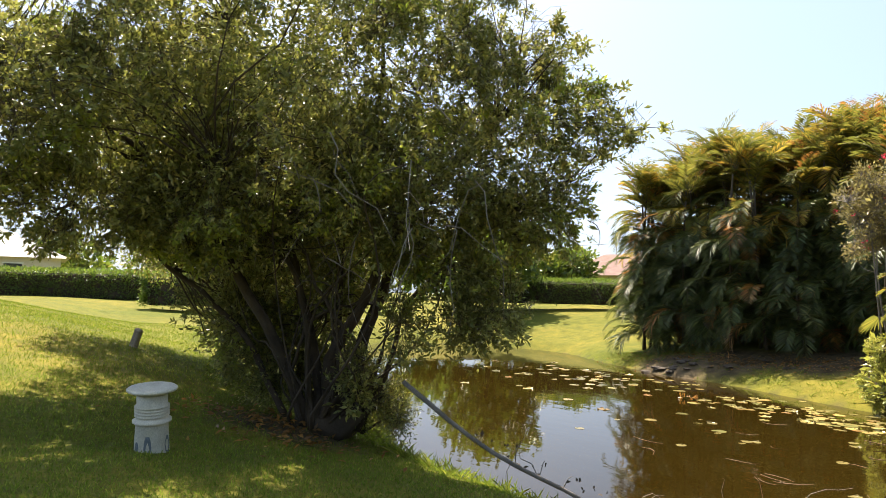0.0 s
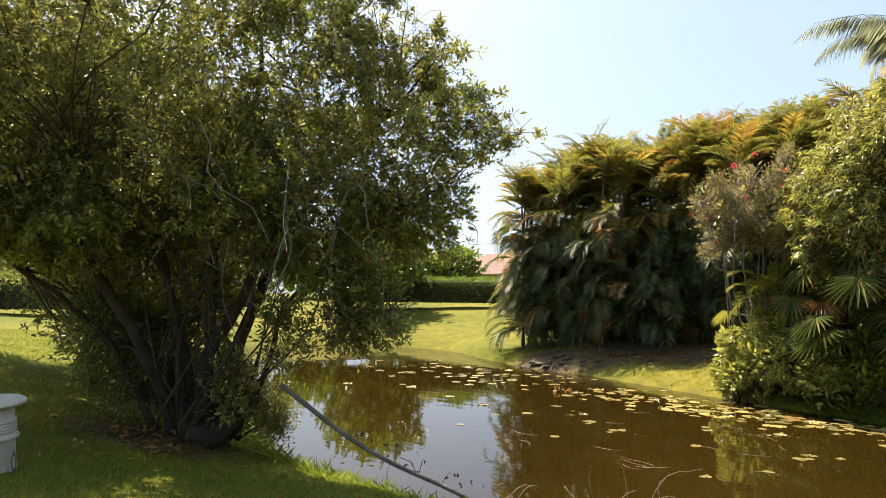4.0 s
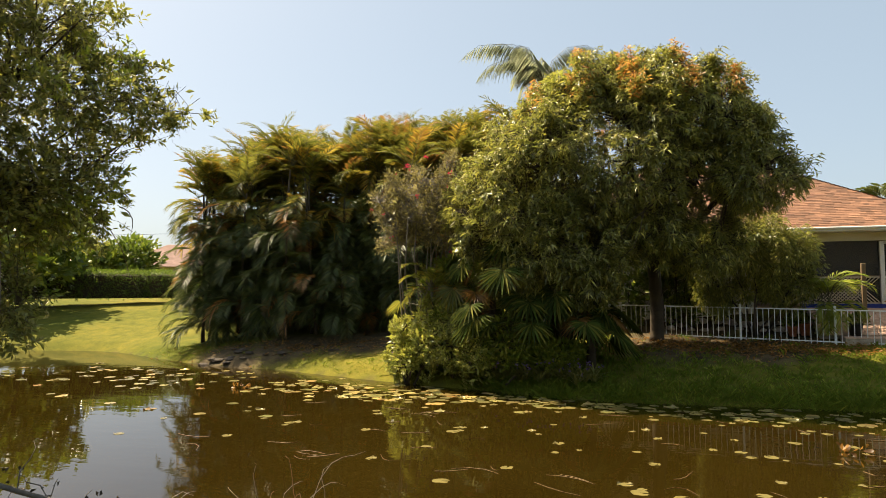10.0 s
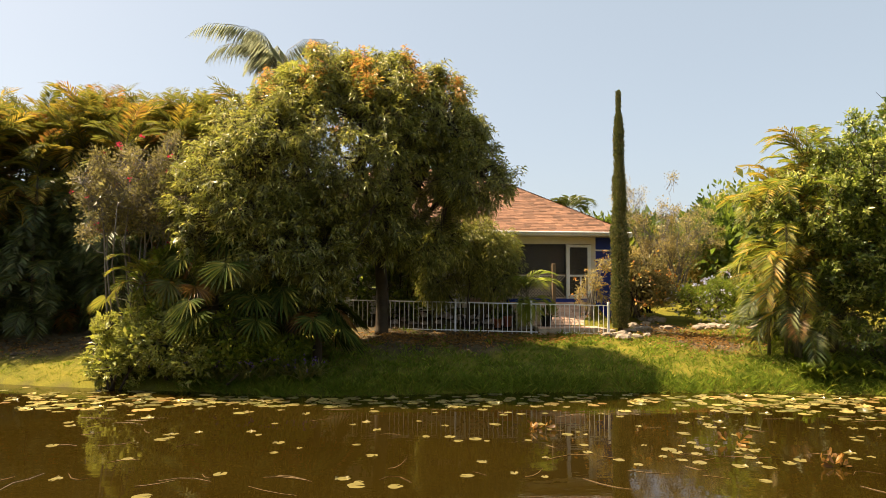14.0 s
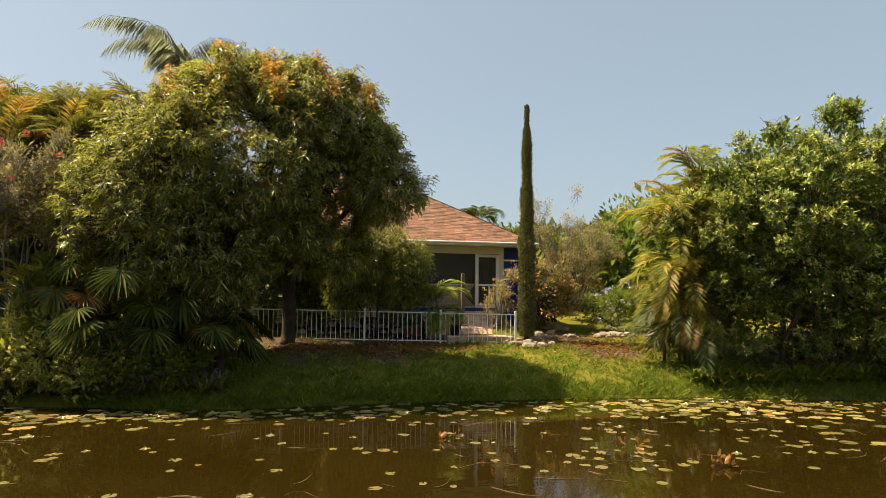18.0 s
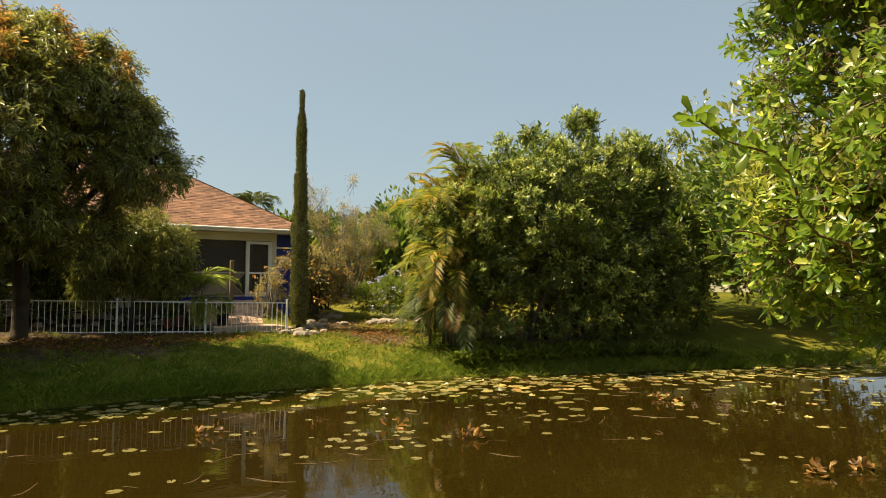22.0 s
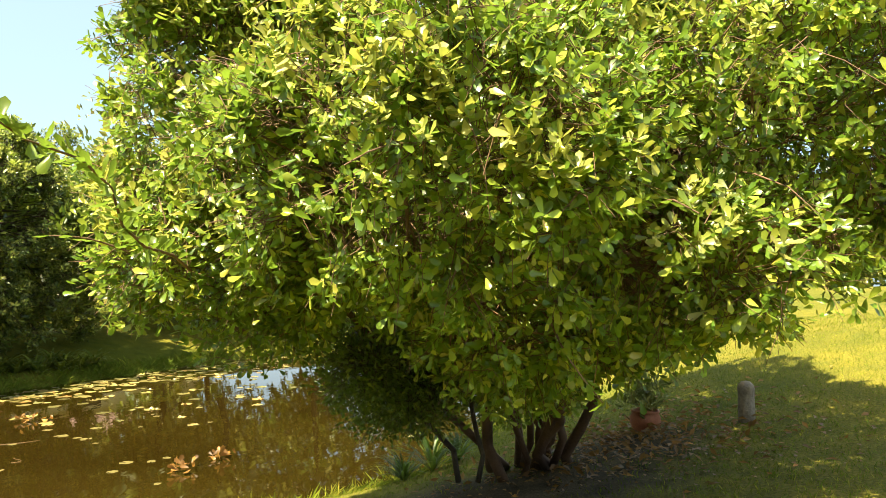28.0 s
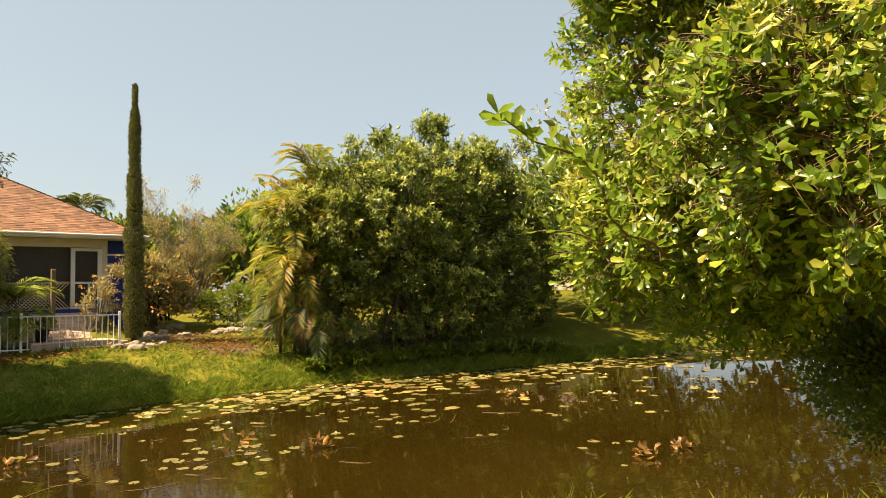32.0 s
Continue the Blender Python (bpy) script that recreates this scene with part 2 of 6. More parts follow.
M["black_plastic"] = surface("black_plastic", (0.012, 0.012, 0.012), (0.03, 0.03, 0.03), 5, 60, 0.5, 0.2, 0.002)
M["roof_far"] = surface("roof_far", (0.17, 0.10, 0.085), (0.27, 0.165, 0.14), 2, 12, 0.9, 0.3, 0.02)
M["roof_grey"] = surface("roof_grey", (0.40, 0.38, 0.36), (0.52, 0.50, 0.47), 2, 12, 0.8, 0.3, 0.02)
M["white_metal"] = surface("white_metal", (0.70, 0.70, 0.68), (0.78, 0.78, 0.76), 3, 50, 0.4, 0.1, 0.001, 0.0)
M["pad"] = leafy("pad", [(0.0, (0.10, 0.10, 0.035)), (0.4, (0.21, 0.185, 0.065)), (0.85, (0.34, 0.265, 0.10)), (1.0, (0.32, 0.17, 0.06))], 0.3, 0.1, (0.4, 0.3, 0.05), 0.6)
M["duckweed_stem"] = surface("duckweed_stem", (0.09, 0.05, 0.015), (0.2, 0.12, 0.04), 5, 40, 0.7, 0.2, 0.002)


def glassy(name, tint, alpha):
    """Insect screen: thin dark mesh that lets part of the light through."""
    m, nt, b = base_material(name, 0.6)
    b.inputs["Base Color"].default_value = (*tint, 1)
    b.inputs["Alpha"].default_value = alpha
    return m


M["screen"] = glassy("screen", (0.055, 0.045, 0.036), 0.62)


def lawn_material():
    m, nt, b = base_material("lawn", 0.95)
    b.inputs["Specular IOR Level"].default_value = 0.15
    geo = nt.nodes.new("ShaderNodeNewGeometry")
    tex = []
    for s, d in ((0.18, 3), (2.2, 5), (38.0, 4)):
        n = nt.nodes.new("ShaderNodeTexNoise")
        n.inputs["Scale"].default_value, n.inputs["Detail"].default_value = s, d
        nt.links.new(geo.outputs["Position"], n.inputs["Vector"])
        tex.append(n.outputs["Fac"])
    c = ramp(nt, tex[0], [(0.35, (0.105, 0.116, 0.016)), (0.65, (0.185, 0.158, 0.028))])
    c = mix(nt, 1.0, c, ramp(nt, tex[1], [(0.3, (0.70, 0.78, 0.7)), (0.7, (1.2, 1.12, 1.0))]), "MULTIPLY")
    c = mix(nt, 1.0, c, ramp(nt, tex[2], [(0.3, (0.55, 0.6, 0.5)), (0.7, (1.25, 1.25, 1.1))]), "MULTIPLY")
    at = nt.nodes.new("ShaderNodeAttribute")
    at.attribute_name = "soil"
    soil = ramp(nt, tex[1], [(0.3, (0.055, 0.042, 0.024)), (0.7, (0.15, 0.112, 0.065))])
    soil = mix(nt, 1.0, soil, ramp(nt, tex[2], [(0.3, (0.5, 0.5, 0.5)), (0.7, (1.3, 1.3, 1.25))]), "MULTIPLY")
    f = nt.nodes.new("ShaderNodeMath")
    f.operation, f.use_clamp = "MULTIPLY_ADD", True
    nt.links.new(at.outputs["Fac"], f.inputs[0])
    f.inputs[1].default_value = 2.4
    s = nt.nodes.new("ShaderNodeMath")
    s.operation = "SUBTRACT"
    s.inputs[0].default_value = 0.1
    nt.links.new(tex[1], s.inputs[1])
    nt.links.new(s.outputs[0], f.inputs[2])
    nt.links.new(mix(nt, f.outputs[0], c, soil), b.inputs["Base Color"])
    bump(nt, b, tex[2], 0.8, 0.03)
    return m


def water_material():
    m, nt, b = base_material("water", 0.02)
    b.inputs["IOR"].default_value = 1.36
    geo = nt.nodes.new("ShaderNodeNewGeometry")
    mp = nt.nodes.new("ShaderNodeMapping")
    mp.inputs["Scale"].default_value = (0.7, 1.6, 1)
    nt.links.new(geo.outputs["Position"], mp.inputs[0])
    n = nt.nodes.new("ShaderNodeTexNoise")
    n.inputs["Scale"].default_value, n.inputs["Detail"].default_value = 1.6, 3.0
    nt.links.new(mp.outputs[0], n.inputs["Vector"])
    k = nt.nodes.new("ShaderNodeTexNoise")
    k.inputs["Scale"].default_value = 0.25
    nt.links.new(geo.outputs["Position"], k.inputs["Vector"])
    nt.links.new(ramp(nt, k.outputs["Fac"], [(0.3, (0.0155, 0.0095, 0.0014)), (0.7, (0.0225, 0.0142, 0.0022))]), b.inputs["Base Color"])
    bump(nt, b, n.outputs["Fac"], 0.25, 0.012)
    return m


M["lawn"], M["water"] = lawn_material(), water_material()


# ---- mesh helpers ----
def mesh_from(name, verts, faces, mat, smooth=False):
    me = bpy.data.meshes.new(name)
    verts = np.asarray(verts, dtype=np.float32)
    if isinstance(faces, np.ndarray):
        k, n = faces.shape[1], len(faces)
        me.vertices.add(len(verts))
        me.vertices.foreach_set("co", verts.ravel())
        me.loops.add(n * k)
        me.loops.foreach_set("vertex_index", faces.astype(np.int32).ravel())
        me.polygons.add(n)
        me.polygons.foreach_set("loop_start", np.arange(0, n * k, k, dtype=np.int32))
        me.update(calc_edges=True)
    else:
        me.from_pydata(verts.tolist(), [], faces)
    me.materials.append(mat)
    if smooth:
        me.polygons.foreach_set("use_smooth", np.ones(len(me.polygons), dtype=bool))
    me.update()
    return me


def part(name, mesh, parent, label="", at=None):
    ob = new(name, mesh)
    ob.parent = parent
    if at is not None:
        ob.matrix_basis = at
    if label:
        tagged(ob, label)
    return ob


def thing(name, at, label, category, group="", kind="", mesh=None):
    ob = new(name, mesh)
    ob.matrix_basis = at if isinstance(at, Matrix) else Matrix.Translation(at)
    return tagged(ob, label, category, group, kind)


class Shape:
    """Collects boxes, tubes and turned forms into one mesh."""

    def __init__(self):
        self.v, self.f = [], []

    def add(self, verts, faces):
        o = len(self.v)
        self.v += [tuple(p) for p in verts]
        self.f += [tuple(i + o for i in q) for q in faces]
        return self

    def box(self, lo, hi, bevel=0.0, m=None):
        bm = bmesh.new()
        bmesh.ops.create_cube(bm, size=1.0)
        for v in bm.verts:
            v.co = Vector([lo[i] + (v.co[i] + 0.5) * (hi[i] - lo[i]) for i in range(3)])
        if bevel:
            bmesh.ops.bevel(bm, geom=bm.edges[:], offset=bevel, segments=1, affect="EDGES")
        if m is not None:
            bm.transform(m)
        bm.verts.index_update()
        self.add([v.co for v in bm.verts], [[v.index for v in f.verts] for f in bm.faces])
        bm.free()
        return self

    def tube(self, pts, radii, sides=8, rough=0.0, seed=0):
        rng = np.random.RandomState(seed)
        pts = [Vector(p) for p in pts]
        verts, faces = [], []
        side = None
        for i, p in enumerate(pts):
            d = (pts[min(i + 1, len(pts) - 1)] - pts[max(i - 1, 0)]).normalized()
            if side is None:
                side = d.orthogonal().normalized()
            side = (side - d * side.dot(d)).normalized()
            up = d.cross(side)
            for k in range(sides):
                a = 2 * math.pi * k / sides
                r = radii[i] * (1 + rough * (rng.rand() - 0.5) * 2)
                verts.append(p + side * (r * math.cos(a)) + up * (r * math.sin(a)))
        for i in range(len(pts) - 1):
            for k in range(sides):
                a, b = i * sides + k, i * sides + (k + 1) % sides
                faces.append((a, b, b + sides, a + sides))
        faces.append(tuple(range(sides))[::-1])
        faces.append(tuple((len(pts) - 1) * sides + k for k in range(sides)))
        return self.add(verts, faces)

    def turned(self, profile, sides=32):
        verts, faces = [], []
        for r, z in profile:
            for k in range(sides):
                a = 2 * math.pi * k / sides
                verts.append((r * math.cos(a), r * math.sin(a), z))
        for i in range(len(profile) - 1):
            for k in range(sides):
                a, b = i * sides + k, i * sides + (k + 1) % sides
                faces.append((a, b, b + sides, a + sides))
        faces.append(tuple(range(sides))[::-1])
        faces.append(tuple((len(profile) - 1) * sides + k for k in range(sides)))
        return self.add(verts, faces)

    def mesh(self, name, mat, smooth=False):
        return mesh_from(name, self.v, self.f, mat, smooth)


# the way to the sun: leaves turn their faces towards it
TO_SUN = np.array([math.sin(sa) * math.cos(sb), math.cos(sa) * math.cos(sb), math.sin(sb)])


def unit(a):
    return a / np.maximum(np.linalg.norm(a, axis=-1, keepdims=True), 1e-9)


def leaf_mesh(name, base, along, normal, length, width, mat, rounded=False, fold=0.12, droop=0.0):
    """Leaves from base points, directions and lengths: folded along the midrib; rounded ones have a fuller outline."""
    n = len(base)
    along = unit(along)
    side = unit(np.cross(along, normal))
    up = np.cross(side, along)
    L, W = np.broadcast_to(length, n)[:, None], np.broadcast_to(width, n)[:, None]
    down = np.array([0, 0, -1.0])
    if rounded:
        rib = base + along * L * 0.6 - up * L * fold + down * L * droop * 0.3
        tip = base + along * L + down * L * droop
        a1, b1 = base + along * L * 0.36 + side * W * 0.30, base + along * L * 0.36 - side * W * 0.30
        a2, b2 = base + along * L * 0.80 + side * W * 0.5 + down * L * droop * 0.5, base + along * L * 0.80 - side * W * 0.5 + down * L * droop * 0.5
        v = np.stack([base, a1, a2, tip, b2, b1, rib], 1).reshape(-1, 3)
        o = (np.arange(n) * 7)[:, None, None]
        f = np.array([[0, 1, 6], [1, 2, 6], [2, 3, 6], [3, 4, 6], [4, 5, 6], [5, 0, 6]])[None]
    else:
        mid = base + along * L * 0.5 + down * L * droop * 0.25
        v = np.stack([base, mid + side * W * 0.5 + up * L * fold, base + along * L + down * L * droop, mid - side * W * 0.5 + up * L * fold], 1).reshape(-1, 3)
        o = (np.arange(n) * 4)[:, None, None]
        f = np.array([[0, 1, 2], [0, 2, 3]])[None]
    return mesh_from(name, v, (o + f).reshape(-1, 3), mat)


def wobble(p, scale, seed):
    """A cheap smooth noise of -1 to 1 for arrays of points."""
    r = np.random.RandomState(seed)
    out = np.zeros(len(p))
    for k in range(5):
        w = r.randn(p.shape[1]) * scale * (1 + 0.6 * k)
        out += np.sin(p @ w + r.rand() * 6.28) / (1 + 0.6 * k)
    return out / 2.2


def clumps(blobs, n, seed, depth=0.35, rough=0.18, floor=None, bough=0.0, heads_of=11):
    """Clump centres near the skin of a union of ellipsoids, with the outward way at each."""
    rng = np.random.RandomState(seed)
    area = np.array([(b[3] * b[4] + b[4] * b[5] + b[3] * b[5]) for b in blobs])
    pick = rng.choice(len(blobs), n * 3, p=area / area.sum())
    d = unit(rng.randn(n * 3, 3))
    B = np.array(blobs)[pick]
    k = 1 - depth * rng.rand(n * 3) ** 1.6
    p = B[:, :3] + d * B[:, 3:6] * k[:, None]
    p += d * (wobble(p, 1.3, seed) * rough * B[:, 3:6].mean(1))[:, None]
    keep = np.ones(len(p), bool)
    for i, b in enumerate(blobs):
        q = ((p - np.array(b[:3])) / np.array(b[3:6]))
        keep &= ~(((q ** 2).sum(1) < (1 - depth * 1.05) ** 2) & (pick != i))
    if floor is not None:
        keep &= p[:, 2] > floor
    p, d = p[keep][:n], unit(d / np.array(blobs)[pick][:, 3:6])[keep][:n]
    if bough and len(p) > 40:
        heads = max(10, len(p) // heads_of)
        h, hd = p[:heads], d[:heads]
        which = rng.randint(0, heads, len(p))
        size = (bough * (0.55 + 0.8 * rng.rand(heads)))[which][:, None]
        off = unit(rng.randn(len(p), 3)) * rng.rand(len(p), 1) ** 0.45 * size
        off -= hd[which] * (off * hd[which]).sum(1, keepdims=True) * 0.35
        p = h[which] + off
        d = unit(hd[which] + unit(off) * 0.9)
    return p, d


def leaf_cloud(name, p, d, per, spread, length, width, mat, seed, rounded=False, lift=0.35, droop=0.0, fold=0.12, jitter=0.7, whorl=False):
    """Leaves scattered about clump centres, or set in whorls round shoot tips."""
    rng = np.random.RandomState(seed)
    c = np.repeat(p, per, 0)
    if whorl:
        o = np.repeat(unit(d + np.array([0, 0, lift]) + rng.randn(len(p), 3) * 0.4), per, 0)
        k = np.tile(np.arange(per) / per, len(p))[:, None]
        ang = k[:, 0] * per * 2.4 + np.repeat(rng.rand(len(p)) * 6.283, per)
        u = unit(np.cross(o, np.array([0.31, 0.17, 0.93])))
        rad = np.cos(ang)[:, None] * u + np.sin(ang)[:, None] * np.cross(o, u)
        L = length * np.repeat(0.75 + 0.5 * rng.rand(len(p)), per) * (0.8 + 0.35 * rng.rand(len(c)))
        a = unit(rad * 0.9 + o * (0.8 - 0.65 * k) + rng.randn(len(c), 3) * 0.27)
        nrm = unit(o * 0.6 - rad * 0.3 + TO_SUN * 0.7 + rng.randn(len(c), 3) * jitter * 0.5)
        return leaf_mesh(name, c - o * k * length * 1.3 + rng.randn(len(c), 3) * length * 0.12, a, nrm, L, L * width / length, mat, rounded, fold * 0.6, droop)
    o = np.repeat(d, per, 0)
    off = unit(rng.randn(len(c), 3)) * (rng.rand(len(c), 1) ** 0.5) * spread
    a = unit(unit(off) * 0.9 + o * 0.45 + np.array([0, 0, lift]) + rng.randn(len(c), 3) * 0.35)
    nrm = unit(o * 0.6 + np.array([0, 0, 0.6]) + rng.randn(len(c), 3) * jitter)
    L = length * (0.65 + 0.6 * rng.rand(len(c)))
    return leaf_mesh(name, c + off, a, nrm, L, L * width / length, mat, rounded, fold, droop)


def bend(a, b, sag, rng, n=9, rough=0.06):
    """A gently crooked line from a to b."""
    a, b = np.array(a, float), np.array(b, float)
    t = np.linspace(0, 1, n)
    line = a + (b - a) * t[:, None]
    line[:, 2] += sag * np.sin(t * math.pi)
    size = np.linalg.norm(b - a) * rough
    for k in (1, 2, 4):
        line += np.sin(t * math.pi * k)[:, None] * rng.randn(3) * size / k ** 0.7
    return line


def sticks(name, lines, r0, r1, mat):
    """Many thin three-sided twigs at once; lines: twigs x points x 3."""
    lines = np.asarray(lines, float)
    n, k = lines.shape[:2]
    d = unit(lines[:, -1] - lines[:, 0])
    u = unit(np.cross(d, np.array([0.31, 0.17, 0.93])))
    w = np.cross(d, u)
    r = np.linspace(1, 0, k)[None, :, None] * (np.broadcast_to(r0, n) - np.broadcast_to(r1, n))[:, None, None] + np.broadcast_to(r1, n)[:, None, None]
    ring = [lines + r * (math.cos(a) * u + math.sin(a) * w)[:, None] for a in (0, 2.094, 4.189)]
    v = np.stack(ring, 2).reshape(-1, 3)
    f = []
    for i in range(k - 1):
        for a in range(3):
            b = (a + 1) % 3
            f.append((i * 3 + a, i * 3 + b, i * 3 + 3 + b, i * 3 + 3 + a))
    f = (np.arange(n) * k * 3)[:, None, None] + np.array(f)[None]
    return mesh_from(name, v, f.reshape(-1, 4), mat, True)


def bends(a, b, sag, rng, n=5, rough=0.06):
    """Crooked lines from all of a to all of b."""
    a, b = np.asarray(a, float), np.asarray(b, float)
    t = np.linspace(0, 1, n)
    line = a[:, None] + (b - a)[:, None] * t[None, :, None]
    size = np.linalg.norm(b - a, axis=1)[:, None, None]
    line[:, :, 2] += sag * np.sin(t * math.pi)[None] * size[:, :, 0]
    for k in (1, 2, 3):
        line += np.sin(t * math.pi * k)[None, :, None] * rng.randn(len(a), 1, 3) * size * rough / k ** 0.7
    return line


def twigs(name, roots, tips, r0, r1, mat, seed, sag=0.1, n=4):
    return sticks(name, bends(roots, tips, sag, np.random.RandomState(seed), n), r0, r1, mat)


# ---- ground and pond ----
SHORE = [(-33, 20.5), (-30.5, 17), (-24, 12.6), (-15.5, 8.5), (-11.2, 6.5), (-8.6, 5.9), (-6.6, 6.1), (-4, 6.4), (0, 6.6), (4, 6.4), (6.8, 5.0), (8.6, 3.0),
         (11, 1.7), (15, 1.0), (23, 1.0), (32, 3.0), (35.5, 6.5), (31.5, 9.9), (27.2, 12.2), (21.5, 13.8), (16.8, 15.1), (11.3, 16.8), (7.0, 17.2), (3.1, 17.5), (-1.2, 17.2),
         (-5.1, 18.2), (-8.6, 19.3), (-12.6, 20.7), (-15.4, 20.9), (-19.5, 22.8), (-24, 24.6), (-29, 23.6)]


def smooth_loop(pts, n=6):
    out, k = [], len(pts)
    for i in range(k):
        a, b, c, d = (np.array(pts[(i + j - 1) % k], float) for j in range(4))
        for t in np.linspace(0, 1, n, endpoint=False):
            out.append(0.5 * (2 * b + (c - a) * t + (2 * a - 5 * b + 4 * c - d) * t * t + (3 * b - a - 3 * c + d) * t ** 3))
    return np.array(out)


LOOP = smooth_loop(SHORE)


def shore_distance(p):
    """Metres outside the waterline; less than 0 over the pond."""
    p = np.asarray(p, float)
    best = np.full(len(p), 1e9)
    inside = np.zeros(len(p), bool)
    for a, b in zip(LOOP, np.roll(LOOP, -1, 0)):
        ab = b - a
        t = np.clip(((p - a) @ ab) / (ab @ ab), 0, 1)
        best = np.minimum(best, np.hypot(*(p - a - t[:, None] * ab).T))
        cross = ((a[1] > p[:, 1]) != (b[1] > p[:, 1])) & (p[:, 0] < (b[0] - a[0]) * (p[:, 1] - a[1]) / (b[1] - a[1] + 1e-12) + a[0])
        inside ^= cross
    return np.where(inside, -best, best)


def ground_height(p):
    p = np.asarray(p, float).reshape(-1, 2)
    s = shore_distance(p) + wobble(p, 1.1, 5) * 0.10
    z = np.interp(s, [-6, -1, 0, 0.35, 0.9, 3.0, 4.6, 7, 12, 20, 60, 4000], [-1.2, -0.4, 0.0, 0.26, 0.45, 0.92, 1.18, 1.55, 2.05, 2.35, 2.6, 2.6])
    x, y = p[:, 0], p[:, 1]
    z = z + 0.75 * np.clip((-y - 1.0) / 4, 0, 1) * np.clip((x - 7) / 5, 0, 1) * np.clip((60 - x) / 20, 0, 1)
    z = z + 0.6 * np.clip((-x - 8) / 8, 0, 1) * np.clip((5 - y) / 4, 0, 1) * np.clip((40 + x) / 20, 0, 1)
    bed = 1.25 + (y - (21.75 + (7.45 - x) * 0.183)) * 0.45
    z = np.where((x > -8) & (x < 8.3), np.maximum(z, np.minimum(bed, 2.12) * np.clip((8.3 - x) / 0.5, 0, 1) * np.clip((x + 8) / 2, 0, 1)), z) if len(p) else z
    return z + wobble(p, 0.35, 9) * 0.05 * np.clip(s, 0, 2) + wobble(p, 2.0, 3) * 0.012 * np.clip(s, 0, 1)


def on_ground(x, y):
    return float(ground_height([(x, y)])[0])


def span(lo, hi, step, far):
    mid = np.arange(lo, hi + step / 2, step)
    out = [1.0]
    while out[-1] < far:
        out.append(out[-1] * 1.7 + 1)
    out = np.array(out)
    return np.concatenate([lo - out[::-1], mid, hi + out])


gx, gy = span(-45, 42, 0.4, 2500), span(-8, 34, 0.4, 2500)
GX, GY = np.meshgrid(gx, gy)
flat = np.stack([GX.ravel(), GY.ravel()], 1)
gz = ground_height(flat)
idx = np.arange(len(flat)).reshape(GX.shape)
quads = np.stack([idx[:-1, :-1], idx[:-1, 1:], idx[1:, 1:], idx[1:, :-1]], -1).reshape(-1, 4)
ground_mesh = mesh_from("ground", np.column_stack([flat, gz]), quads, M["lawn"], True)
# bare earth: under the trees, at the palms' feet, round the garden, along the waterline
SOIL = [(-9.6, 3.7, 1.3), (9.8, 20.6, 1.0), (9.7, 22.3, 1.2), (-13.2, 22.6, 2.2), (-10.0, 23.6, 3.0), (0.6, 21.4, 2.4), (3.0, 20.9, 1.6), (1.0, 23.4, 2.4), (4.0, 22.6, 1.6), (7.0, 0.2, 1.9), (8.6, -0.9, 1.3), (16.5, 18.6, 3.2), (-15.7, 21.7, 1.7), (-14.6, 21.0, 1.3), (-12.0, 23.0, 1.6), (-8.6, 23.4, 1.9), (10.4, 20.2, 1.3), (2.2, 21.6, 1.2)]
soil = np.zeros(len(flat))
for x, y, r in SOIL:
    soil = np.maximum(soil, np.clip(1.15 - np.hypot(flat[:, 0] - x, flat[:, 1] - y) / r, 0, 1))
sd = shore_distance(flat)
soil = np.maximum(soil, np.clip(0.4 - np.abs(sd + 0.1) / 0.5, 0, 0.4))
attr = ground_mesh.attributes.new("soil", "FLOAT", "POINT")
attr.data.foreach_set("value", soil.astype(np.float32))
thing("ground", (0, 0, 0), "grassy lawn sloping down to a pond", "ground", kind="structure", mesh=ground_mesh)
water_mesh = mesh_from("water", [(-46, -3, 0), (46, -3, 0), (46, 34, 0), (-46, 34, 0)], [(0, 1, 2, 3)], M["water"])
thing("water", (0, 0, 0), "still brown pond water with lily pads", "pond", kind="structure", mesh=water_mesh)


# ---- trees ----
def stuff(ob):
    ob["kind"] = "stuff"
    return ob


def shafts(p, seed):
    """Noise that stays the same along the sun's way."""
    return wobble(p - (p @ TO_SUN)[:, None] * TO_SUN, 1.7, seed + 60)


